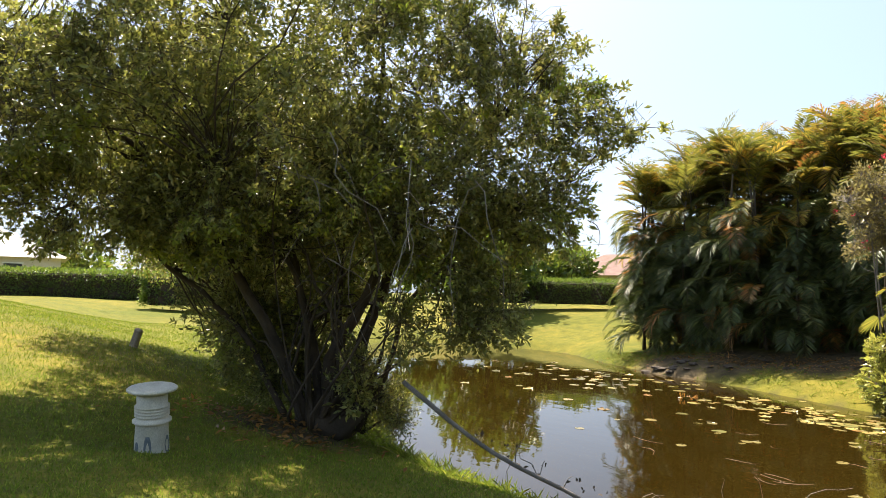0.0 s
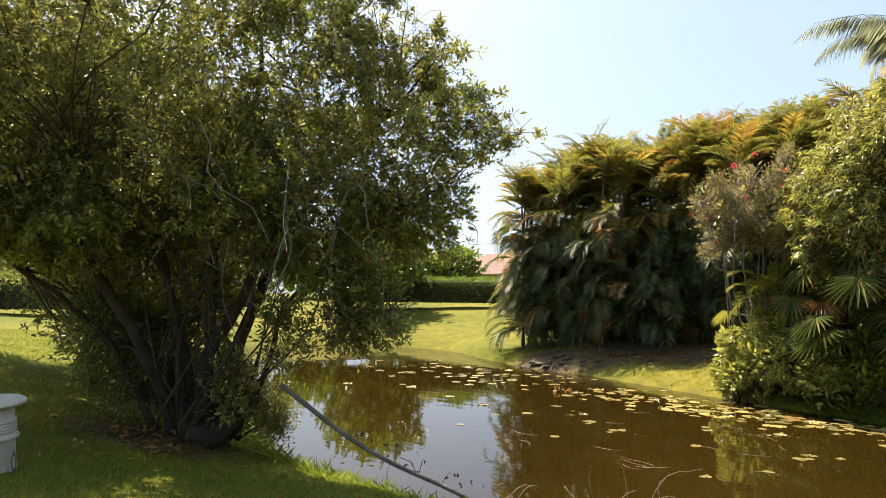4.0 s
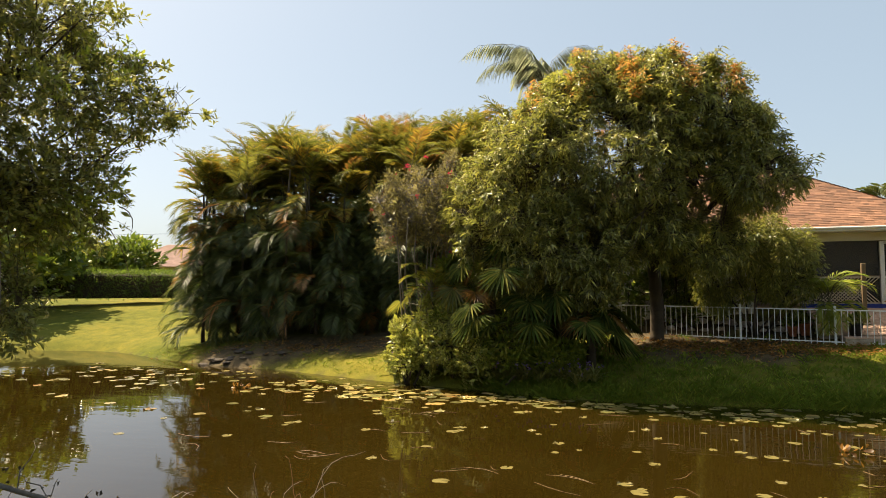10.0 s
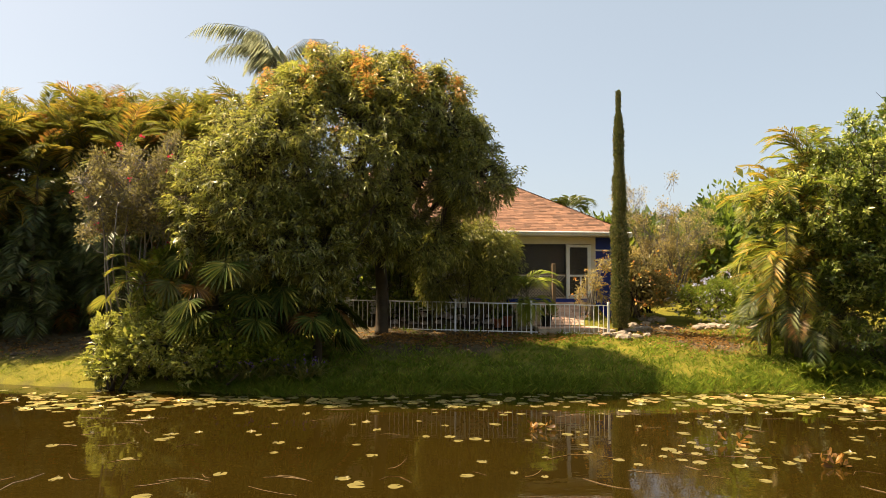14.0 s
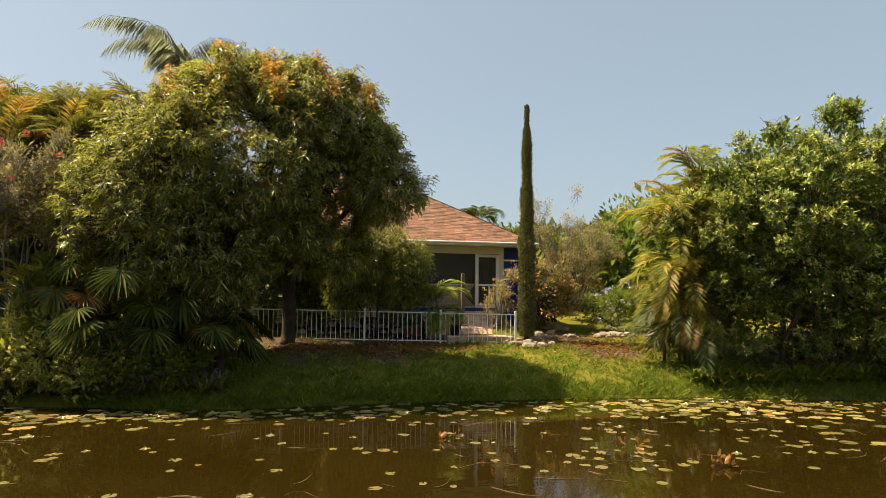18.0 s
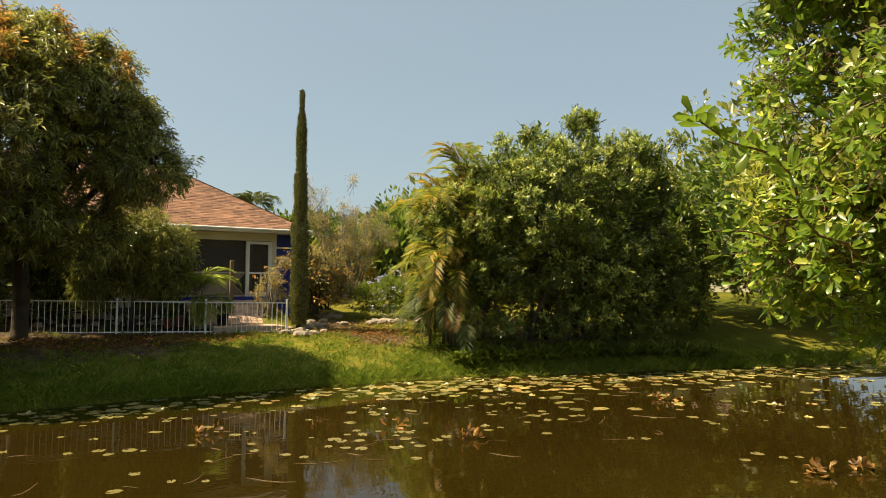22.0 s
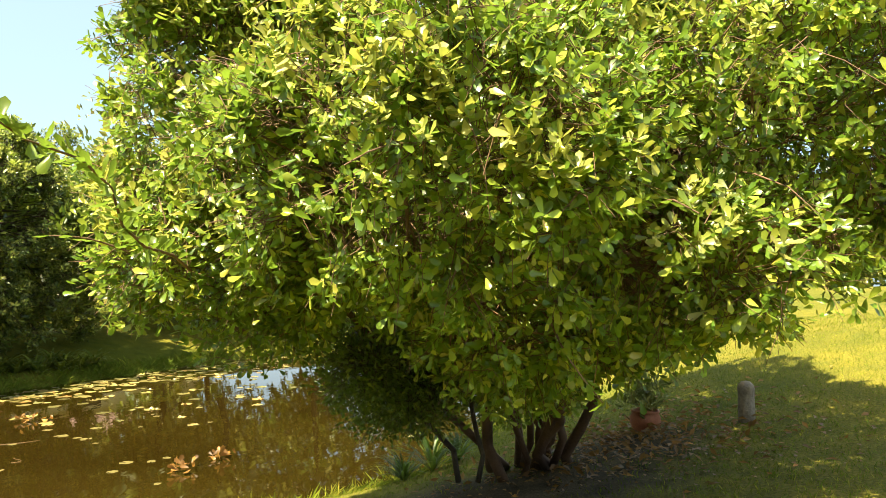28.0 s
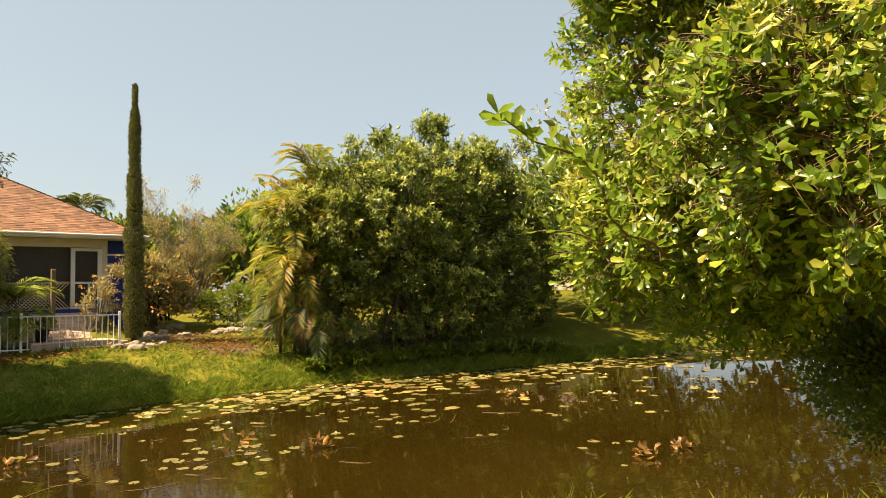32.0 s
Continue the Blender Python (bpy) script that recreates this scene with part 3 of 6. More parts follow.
def tree(name, at, blobs, label, seed, n, per, spread, length, width, mat, bark, trunk, rounded=False, limb_r=0.08, depth=0.4, lift=0.3, droop=0.0,
         twig=0.0, group="", inner=0.12, floor=None, rough=0.18, extra=None, fill=0.25, fill_size=2.2, category="tree", jitter=0.7, bough=0.0, whorl=False, heads_of=11, gaps=0.0):
    """trunk: lines (points, thick, thin); limbs run on from their ends to the clumps."""
    rng = np.random.RandomState(seed)
    root = thing(name, at, label, category, group)
    back = Matrix.Translation(-Vector(at))
    for i, (pts, r0, r1) in enumerate(trunk):
        sh = Shape().tube(pts, np.linspace(r0, r1, len(pts)), 9 if r0 > 0.05 else 6, 0.08, seed + i)
        part("trunk" if i == 0 else "stem", sh.mesh("stem", bark, True), root, at=back)
    p, d = clumps(blobs, n, seed, depth, rough, floor, bough, heads_of)
    if gaps:
        # shafts between the boughs through which the sun falls
        keep = shafts(p, seed) < gaps
        p, d = p[keep], d[keep]
    if trunk:
        ends = np.array([t[0][-1] for t in trunk] + [t[0][len(t[0]) * 2 // 3] for t in trunk])
        sub = p[rng.choice(len(p), min(len(p), int(len(p) * inner) + 12), replace=False)]
        near = np.argmin(np.linalg.norm(sub[:, None] - ends[None], axis=2) + rng.rand(len(sub), len(ends)) * 0.6, axis=1)
        lines = bends(ends[near], sub, 0.04, rng, 7, 0.05)
        stuff(part("branchwork", sticks("branchwork", lines, limb_r * (0.35 + 0.65 * rng.rand(len(sub))), limb_r * 0.12, bark), root, at=back))
    if twig:
        back_p = p - d * spread * 2.2 + rng.randn(len(p), 3) * spread * 0.6
        stuff(part("twig_mass", twigs("twig_mass", back_p, p + d * spread * 0.5, twig, twig * 0.4, bark, seed), root, at=back))
    stuff(part("crown", leaf_cloud("crown", p, d, per, spread, length, width, mat, seed + 1, rounded, lift, droop, jitter=jitter, whorl=whorl), root, at=back))
    if fill:
        q, e = clumps([(*b[:3], b[3] * 0.78, b[4] * 0.78, b[5] * 0.78) for b in blobs], int(n * fill), seed + 7, 0.7, rough, floor)
        if gaps:
            keep = shafts(q, seed) < gaps
            q, e = q[keep], e[keep]
        stuff(part("inner_crown", leaf_cloud("inner_crown", q, e, per, spread * 1.6, length * fill_size, width * fill_size, mat, seed + 8, rounded, lift, droop), root, at=back))
    if extra:
        k, emat, rule = extra
        m = rule(p, d)
        # new shoots on the mango; elsewhere leaves coloured as if sunlit
        stuff(part("shoot_flush", leaf_cloud("shoot_flush", p[m] + d[m] * spread * 0.5, d[m], k, spread * 0.8, length, width, emat, seed + 2, rounded, lift, droop, whorl=whorl), root, at=back))
    return root


# ---- left bank ----
bx, by = -9.75, 4.2
bz = on_ground(bx, by) - 0.05
rngL = np.random.RandomState(11)
# crooked stems fanning out of one stool
# across: metres to the side along the bank, deep: metres away from the lawn, up: height
L_SIDE, L_DEEP = np.array([0.435, 0.9]), np.array([-0.9, 0.435])


def left_point(across, up, deep=0.0):
    return (bx + L_SIDE[0] * across + L_DEEP[0] * deep, by + L_SIDE[1] * across + L_DEEP[1] * deep, up)


def crooked(pts, rng, n=16, rough=0.035):
    """A stem that wanders through a few knees."""
    pts = np.array(pts, float)
    k = np.concatenate([[0], np.cumsum(np.linalg.norm(np.diff(pts, axis=0), axis=1))])
    u = np.linspace(0, k[-1], n)
    line = np.stack([np.interp(u, k, pts[:, i]) for i in range(3)], 1)
    line[1:-1] = (line[:-2] + 2 * line[1:-1] + line[2:]) / 4
    return line + np.cumsum(rng.randn(n, 3), 0) * rough * 1.6 * np.linspace(0, 1, n)[:, None]


# knees of each stem: across, up, deep
L_KNEES = [([(0.35, bz, 0), (0.2, 1.55, 0.0), (0.25, 2.0, -0.1), (0.75, 2.6, -0.2), (1.1, 3.5, -0.3), (2.0, 4.8, -0.4), (2.8, 5.6, -0.5)], 0.115),
           ([(0.6, bz, 0.2), (0.7, 1.9, 0.15), (1.0, 2.9, 0.1), (1.4, 4.2, 0.0), (1.6, 6.0, 0.2)], 0.13),
           ([(0.0, bz, 0), (-0.3, 1.5, 0), (-0.55, 2.0, 0.0), (-1.0, 2.8, -0.1), (-1.8, 4.0, -0.2), (-3.0, 4.9, -0.3), (-4.2, 5.3, -0.4)], 0.10),
           ([(-0.1, bz, 0.2), (-0.45, 2.0, 0.3), (-1.2, 3.2, 0.3), (-2.0, 4.1, 0.5), (-2.6, 5.6, 0.6)], 0.085),
           ([(0.2, bz, 0.1), (0.0, 2.2, 0.2), (-0.3, 3.6, 0.1), (-0.8, 5.4, 0.0), (-1.0, 7.0, 0.2)], 0.09),
           ([(0.3, bz, 0.3), (0.35, 2.6, 0.3), (0.3, 4.4, 0.4), (0.8, 6.6, 0.3), (0.6, 8.0, 0.2)], 0.085),
           ([(0.1, bz + 0.1, -0.1), (0.3, 1.5, -0.25), (0.75, 1.75, -0.3), (0.6, 2.3, -0.3), (0.15, 2.9, -0.35), (-0.2, 3.9, -0.4)], 0.05),
           ([(-0.35, 1.6, 0), (-0.1, 2.2, -0.2), (0.35, 2.55, -0.25), (0.7, 2.6, -0.3)], 0.03),
           ([(0.7, bz, 0.1), (1.2, 1.7, 0.0), (1.3, 2.6, -0.1), (2.1, 3.4, -0.3), (3.0, 4.3, -0.8)], 0.05),
           ([(-0.3, bz, 0.3), (-1.0, 2.2, 0.5), (-2.2, 3.4, 0.6), (-3.4, 4.2, 0.4)], 0.06),
           ([(0.0, bz, -0.1), (-0.15, 2.4, -0.2), (-0.5, 3.4, -0.5), (-1.4, 4.6, -1.0)], 0.055)]
L_TRUNK = [(crooked([left_point(*q) for q in knees], rngL), r, 0.022) for knees, r in L_KNEES]
L_BLOBS = [(-9.05, 3.8, 6.9, 3.2, 3.15, 3.0), (-7.55, 6.0, 5.2, 1.42, 1.38, 2.0), (-6.5, 6.7, 5.25, 0.45, 0.35, 0.3), (-10.6, 1.9, 5.5, 2.4, 2.6, 1.9), (-9.8, -0.4, 5.6, 2.0, 2.2, 1.7), (-7.5, 5.9, 3.95, 0.9, 0.9, 0.75), (-8.6, 5.0, 4.5, 1.8, 1.8, 1.2),
           (-10.9, 4.7, 3.6, 1.5, 1.4, 1.3), (-10.6, 3.0, 4.2, 1.3, 1.6, 1.1), (-6.05, 7.05, 5.2, 0.5, 0.33, 0.2), (-10.4, 4.6, 2.7, 0.8, 0.7, 0.9), (-9.7, 2.6, 4.0, 1.2, 1.2, 0.7), (-8.2, 4.6, 3.9, 1.0, 0.9, 0.7), (-10.2, 1.0, 4.1, 1.4, 1.5, 0.6),
           (-11.4, 3.6, 2.4, 1.2, 0.9, 1.1), (-10.6, 4.3, 2.0, 0.8, 0.7, 0.9), (-7.1, 6.3, 4.1, 0.75, 0.7, 0.65), (-7.75, 5.55, 3.1, 0.62, 0.6, 0.5), (-7.75, 5.45, 2.5, 0.38, 0.36, 0.42), (-7.55, 5.55, 2.35, 0.3, 0.3, 0.35), (-8.0, 5.3, 2.2, 0.28, 0.28, 0.3),
           (-8.15, 4.75, 2.3, 0.3, 0.28, 0.5), (-7.3, 5.9, 2.7, 0.3, 0.3, 0.45), (-8.9, 4.45, 1.6, 0.35, 0.3, 0.5), (-8.3, 3.9, 4.6, 0.9, 0.9, 0.9)]
# the extra yellow-green leaves paint sunlit highlights into the crown
left_tree = tree("broadleaf_tree", (bx, by, bz), L_BLOBS, "many-stemmed broadleaf tree with dark glossy leaves leaning over the pond", 21, 15000, 11, 0.22, 0.086, 0.034, M["leaf_left"], M["bark"], L_TRUNK,
                 limb_r=0.025, depth=0.5, twig=0.004, inner=0.03, fill=0.25, fill_size=1.3, bough=0.42, heads_of=14, gaps=0.4, whorl=True, extra=(9, M["leaf_bright"], lambda p, d: wobble(p, 1.6, 8) > 0.42))
thin = np.random.RandomState(78)
a = np.array([bx, by, bz]) + np.clip(thin.randn(14, 3), -1.3, 1.3) * np.array([0.3, 0.3, 0.0])
b = np.array([-8.4, 4.2, 3.9]) + np.clip(thin.randn(14, 3), -1.3, 1.3) * np.array([1.2, 1.1, 0.7])
for k, line in enumerate(bends(a, b, 0.0, thin, 12, 0.07)):
    part("stem", Shape().tube(line, np.linspace(0.013 + 0.018 * thin.rand(), 0.006, 12), 5).mesh("stem", M["bark"], True), left_tree, at=Matrix.Translation((-bx, -by, -bz)))
stool = [left_point(0.3 + 0.25 * math.cos(k), bz - 0.1 + 0.1 * k, 0.1 + 0.05 * k) for k in range(7)]
part("stool", Shape().tube(stool, [0.5, 0.46, 0.4, 0.36, 0.33, 0.3, 0.2], 14, 0.22, 5).mesh("stool", M["bark"], True), left_tree, "gnarled dark stool", at=Matrix.Translation((-bx, -by, -bz)))
# sprigs reaching out over the water
for k, (a, b) in enumerate([((-7.0, 6.2, 5.35), (-5.7, 7.55, 5.16)), ((-6.9, 6.4, 5.6), (-6.15, 7.0, 5.75)), ((-6.9, 6.5, 4.9), (-6.35, 7.05, 4.75)), ((-7.2, 6.4, 6.2), (-6.7, 7.0, 6.5))]):
    srng = np.random.RandomState(70 + k)
    line = bend(a, b, 0.06, srng, 9, 0.025)
    sprig = part("sprig", Shape().tube(line, np.linspace(0.012, 0.003, 9), 5).mesh("sprig", M["bark"], True), left_tree, at=Matrix.Translation((-bx, -by, -bz)))
    u = np.linspace(0.1, 1.0, 26)
    q = np.stack([np.interp(u, np.linspace(0, 1, 9), line[:, i]) for i in range(3)], 1) + srng.randn(26, 3) * np.array([0.07, 0.07, 0.06])
    stuff(part("leaves", leaf_cloud("leaves", q, unit(unit(line[-1] - line[0]) + srng.randn(26, 3) * 0.7), 9, 0.1, 0.09, 0.036, M["leaf_left"], 80 + k, whorl=True), sprig))
# its neighbour further along the bank
nx, ny = -14.6, 5.4
tree("broadleaf_tree", (nx, ny, on_ground(nx, ny)), [(-14.6, 5.0, 6.0, 2.8, 2.6, 2.4), (-16.6, 3.6, 5.4, 2.2, 2.0, 1.9), (-13.0, 3.6, 6.4, 2.0, 1.8, 1.6), (-12.8, 6.2, 4.2, 1.4, 1.2, 1.6), (-17.5, 5.5, 4.6, 1.8, 1.8, 2.0), (-14.2, 5.6, 2.5, 1.3, 0.9, 1.3), (-13.0, 5.9, 3.0, 0.9, 0.7, 1.2), (-14.6, 4.7, 2.6, 1.0, 0.9, 1.1)], "dark broadleaf tree along the bank behind its neighbour", 23, 2600, 18, 0.3, 0.11, 0.045,
     M["leaf_left"], M["bark"], [(bend((nx + 0.2 * rngL.randn(), ny, on_ground(nx, ny) - 0.05), e, 0, rngL, 9, 0.05), 0.1, 0.03) for e in [(-14.6, 5.0, 6.0), (-16.2, 3.8, 5.2), (-13.2, 4.4, 5.6), (-13.2, 6.0, 4.2)]],
     limb_r=0.04, depth=0.5, twig=0.006, inner=0.05, fill=0.15, bough=0.45)
# bare grey twigs hanging inside the crown
rng = np.random.RandomState(77)
ta = np.array([-8.0, 4.7, 4.0]) + rng.randn(70, 3) * np.array([1.0, 0.9, 0.45])
tb = ta + rng.randn(70, 3) * 0.55 + np.array([0.15, 0.1, -0.5])
stuff(part("dead_wood", twigs("dead_wood", ta, tb, 0.011, 0.004, M["bark_grey"], 5, 0.15, 6), left_tree, "bare pale grey twigs", at=Matrix.Translation((-bx, -by, -bz))))

UG = [left_point(1.0, 1.15, 0.3), left_point(0.3, 1.3, 0.9), left_point(-0.7, 1.4, 0.8), left_point(1.35, 0.9, 0.0)]
tree("waterside_shrub", left_point(0.8, on_ground(*left_point(0.8, 0, 0.4)[:2]), 0.4), [(*UG[0], 0.55, 0.5, 0.6), (*UG[1], 0.8, 0.6, 0.7), (*UG[2], 0.7, 0.6, 0.6), (*UG[3], 0.35, 0.35, 0.4)], "dark small-leaved undergrowth at the foot of the tree", 34, 1000, 12, 0.16, 0.055, 0.024,
     M["leaf_left"], M["bark"], [(bend(left_point(0.8, 0.6, 0.4), q, 0.1, rngL, 8, 0.04), 0.02, 0.008) for q in UG], limb_r=0.01, twig=0.003, depth=0.7, fill=0, category="shrub")

# fallen limb reaching down into the water
rng = np.random.RandomState(4)
fallen = thing("fallen_branch", (-8.0, 4.7, 1.2), "bare grey branch sloping from the bank into the water", "branch")
line = bend((0, 0, 0.45), (2.75, 1.95, -1.28), -0.12, rng, 12, 0.012)
part("stem", Shape().tube(line, np.linspace(0.034, 0.022, 12), 8, 0.1).mesh("stem", M["bark_grey"], True), fallen)
for k in range(9):
    a = line[5 + k % 7]
    b = a + np.array([0.35 * rng.randn(), 0.35 * rng.randn(), 0.12 + 0.35 * rng.rand() if k % 3 else -0.35])
    part("twig", twigs("twig", [a], [b], 0.009, 0.003, M["bark_grey"], k, 0.2, 6), fallen)
q = line[4:9].repeat(3, 0) + rng.randn(15, 3) * 0.09 + np.array([0, 0, 0.1])
stuff(part("withered_leaves", leaf_cloud("withered_leaves", q, unit(rng.randn(15, 3)), 2, 0.05, 0.07, 0.045, M["bark"], 6), fallen, "dark withered leaves"))

# twig tangle standing in the shallows
snag = thing("dead_branch", (-4.4, 7.3, 0.0), "bare brown twigs sticking out of the water", "branch")
for k in range(12):
    a = np.array([0.25 * rng.randn(), 0.25 * rng.randn(), -0.1])
    part("twig", twigs("twig", [a], [a + np.array([0.5 * rng.randn(), 0.35 * rng.randn(), 0.35 + 0.4 * rng.rand()])], 0.008, 0.003, M["bark_red"] if k % 2 else M["bark_grey"], 40 + k, 0.25, 7), snag)

# white pedestal on the lawn
PX, PY = -7.75, 1.45
PS = 0.86
prof = [(0.0, 0.0), (0.215, 0), (0.225, 0.02), (0.208, 0.35), (0.215, 0.37), (0.25, 0.385), (0.25, 0.405), (0.212, 0.425), (0.196, 0.445), (0.222, 0.455), (0.222, 0.467), (0.194, 0.478), (0.222, 0.489), (0.222, 0.501), (0.194, 0.512), (0.222, 0.523), (0.222, 0.535), (0.194, 0.546), (0.222, 0.557), (0.222, 0.569), (0.196, 0.585), (0.197, 0.70), (0.0, 0.71)]
ped = thing("pedestal", pose(PX, PY, on_ground(PX, PY) - 0.03, 3, 5, 0), "weathered white concrete garden pedestal leaning on the lawn", "pedestal")
ped.matrix_basis = ped.matrix_basis @ Matrix.Diagonal((0.76, 0.76, PS * 1.04, 1))
part("column", Shape().turned(prof, 40).mesh("column", M["concrete"], True), ped)
part("top", Shape().turned([(0.0, 0.69), (0.19, 0.69), (0.22, 0.72), (0.30, 0.735), (0.325, 0.75), (0.325, 0.765), (0.30, 0.78), (0.24, 0.775), (0.0, 0.765)], 40).mesh("top", M["concrete"], True), ped)
rng = np.random.RandomState(9)
for k, (a, w, h) in enumerate([(-0.4, 0.05, 0.2), (0.35, 0.035, 0.15), (1.1, 0.045, 0.22), (-1.2, 0.04, 0.18), (2.4, 0.05, 0.2)]):
    pts, n = [], 7
    for i in range(n):
        u = i / (n - 1)
        ww = w * (0.4 + 0.6 * math.sin(u * 2.6 + 0.3)) * (0.8 + 0.4 * rng.rand())
        for sgn in (-1, 1):
            r = 0.2295 - 0.017 * (0.03 + u * h) / 0.35
            pts.append((r * math.sin(a + sgn * ww / 0.22), -r * math.cos(a + sgn * ww / 0.22), 0.03 + u * h))
    part("peeled_patch", mesh_from("peeled_patch", pts, [(2 * i, 2 * i + 1, 2 * i + 3, 2 * i + 2) for i in range(n - 1)], M["paint_grey"]), ped, "grey patch of peeled paint")

# leaning grey marker post further up the lawn
sx, sy = -15.6, 2.85
post_mesh = Shape().box((-0.09, -0.06, -0.1), (0.09, 0.06, 0.42), 0.03).mesh("marker_post", M["stone"])
thing("marker_post", pose(sx, sy, on_ground(sx, sy), 0, 22, 30), "short grey stone marker leaning in the grass", "post", mesh=post_mesh)


# ---- right bank ----
bx, by = 8.25, 0.05
bz = on_ground(bx, by) - 0.05
rngR = np.random.RandomState(12)
R_ENDS = [(4.3, 0.7, 2.9), (4.9, 2.0, 3.6), (5.6, 1.4, 4.6), (6.4, 0.2, 5.0), (5.0, -0.9, 3.7), (6.0, -1.8, 4.2), (7.2, 1.0, 4.6), (4.6, 0.2, 4.4), (5.4, 0.6, 3.2), (5.9, -0.6, 3.4), (6.9, 0.9, 3.0), (7.2, -0.6, 3.2), (6.3, 0.8, 3.6), (7.0, 0.4, 3.9)]
R_TRUNK = [(bend((bx + 0.35 * rngR.randn(), by + 0.3 * rngR.randn(), bz), e, 0.1, rngR, 9, 0.03), (0.065, 0.05, 0.04)[i % 3], 0.022) for i, e in enumerate(R_ENDS)]
R_BLOBS = [(6.1, 0.8, 5.2, 2.2, 2.1, 2.4), (4.95, 2.3, 4.3, 0.78, 0.72, 1.55), (4.75, 2.4, 5.3, 0.65, 0.6, 1.0), (5.75, 0.05, 2.25, 0.7, 0.6, 0.4), (4.2, 0.5, 3.7, 1.3, 1.5, 1.15), (5.0, -1.6, 4.15, 1.4, 1.6, 1.2), (6.6, -1.8, 4.6, 2.2, 2.0, 1.9), (5.0, 0.1, 2.75, 0.9, 1.0, 0.7), (5.2, 1.5, 3.25, 0.9, 1.0, 0.75), (4.7, -1.05, 3.05, 0.95, 0.85, 0.65), (6.0, -0.3, 2.55, 0.8, 0.8, 0.45), (5.5, -0.6, 2.5, 0.6, 0.6, 0.4), (4.85, 2.45, 3.1, 0.75, 0.65, 0.6), (5.7, 2.2, 2.65, 0.7, 0.6, 0.4), (8.2, -1.0, 5.2, 2.2, 2.4, 1.8), (9.5, 0.8, 4.6, 1.6, 1.8, 1.6)]
right_tree = tree("broadleaf_tree", (bx, by, bz), R_BLOBS, "broadleaf tree with paddle-shaped yellow-green leaves and reddish stems on the bank", 31, 24000, 9, 0.16, 0.074, 0.034, M["leaf_right"], M["bark_red"], R_TRUNK,
                  rounded=True, limb_r=0.02, depth=0.28, twig=0.004, inner=0.02, lift=0.35, whorl=True, fill=0.2, fill_size=1.1, rough=0.22, bough=0.27, heads_of=9, extra=(8, M["leaf_yellow"], lambda p, d: (wobble(p, 2.2, 8) > 0.15) & (d[:, 2] > -0.1)))
# reaching sprigs with rosettes of large leaves
for k, (a, b, n) in enumerate([((3.9, 1.9, 2.95), (2.05, 1.55, 3.38), 100), ((4.6, 2.5, 3.0), (3.75, 2.68, 3.15), 14), ((4.2, -0.6, 3.3), (3.2, -0.7, 3.15), 16), ((4.0, 0.4, 3.6), (2.75, 0.65, 3.3), 18), ((4.4, 0.0, 2.8), (3.7, -0.35, 2.3), 30)]):
    rng = np.random.RandomState(90 + k)
    line = bend(a, b, 0.05, rng, 8, 0.02)
    sprig = part("sprig", Shape().tube(line, np.linspace(0.009, 0.003, 8), 6).mesh("sprig", M["bark_red"], True), right_tree, at=Matrix.Translation((-bx, -by, -bz)))
    u = np.linspace(0.1, 1.0, n)
    q = np.stack([np.interp(u, np.linspace(0, 1, 8), line[:, i]) for i in range(3)], 1)
    way = unit(unit(line[-1] - line[0]) * 0.7 + unit(rng.randn(n, 3)) * 0.9 + np.array([0, 0, 0.3]))
    for j in range(n):
        one = slice(j, j + 1)
        part("leaf", leaf_mesh("leaf", q[one], way[one], unit(rng.randn(1, 3) * 0.5 + np.array([0, 0, 1.0])), 0.095 * (0.8 + 0.4 * rng.rand()), 0.04, M["leaf_right"], True), sprig)
# shaded small-leaved skirt over the water
tree("waterside_shrub", (7.4, 1.5, 0.6), [(7.3, 1.6, 2.05, 0.7, 0.6, 0.65), (6.6, 1.2, 2.0, 0.5, 0.5, 0.5), (6.2, 1.0, 2.0, 0.5, 0.45, 0.45), (6.0, 1.45, 2.2, 0.45, 0.45, 0.35), (7.9, 0.9, 2.2, 0.7, 0.7, 0.6), (8.3, 0.5, 1.9, 0.5, 0.5, 0.6)], "dark small-leaved shrub hanging over the water", 33, 1700, 15, 0.16, 0.055, 0.026,
     M["leaf_hedge"], M["bark"], [(bend((7.2, 0.8, 0.9), (7.0, 1.8, 2.4), 0.1, rngR, 8, 0.04), 0.03, 0.012), (bend((7.2, 0.6, 0.9), (7.8, 0.9, 2.3), 0.1, rngR, 8, 0.04), 0.03, 0.012)], limb_r=0.012, twig=0.003, depth=0.7, fill=0, category="shrub")

# terracotta pot with a seedling
tx, ty = 9.35, -1.36
pot = thing("plant_pot", (tx, ty, on_ground(tx, ty) - 0.01), "round terracotta pot with a low green plant", "plant pot")
part("pot", Shape().turned([(0.0, 0.0), (0.13, 0), (0.17, 0.05), (0.195, 0.13), (0.19, 0.2), (0.165, 0.25), (0.18, 0.262), (0.18, 0.285), (0.16, 0.285), (0.15, 0.25), (0.0, 0.24)], 32).mesh("pot", M["terracotta"], True), pot)
rng = np.random.RandomState(3)
qp = np.column_stack([rng.randn(60, 2) * 0.12, 0.3 + 0.35 * rng.rand(60)])
stuff(part("plant", leaf_cloud("plant", qp, unit(rng.randn(60, 3) + np.array([0, 0, 1.0])), 6, 0.1, 0.11, 0.04, M["leaf_left"], 4), pot))
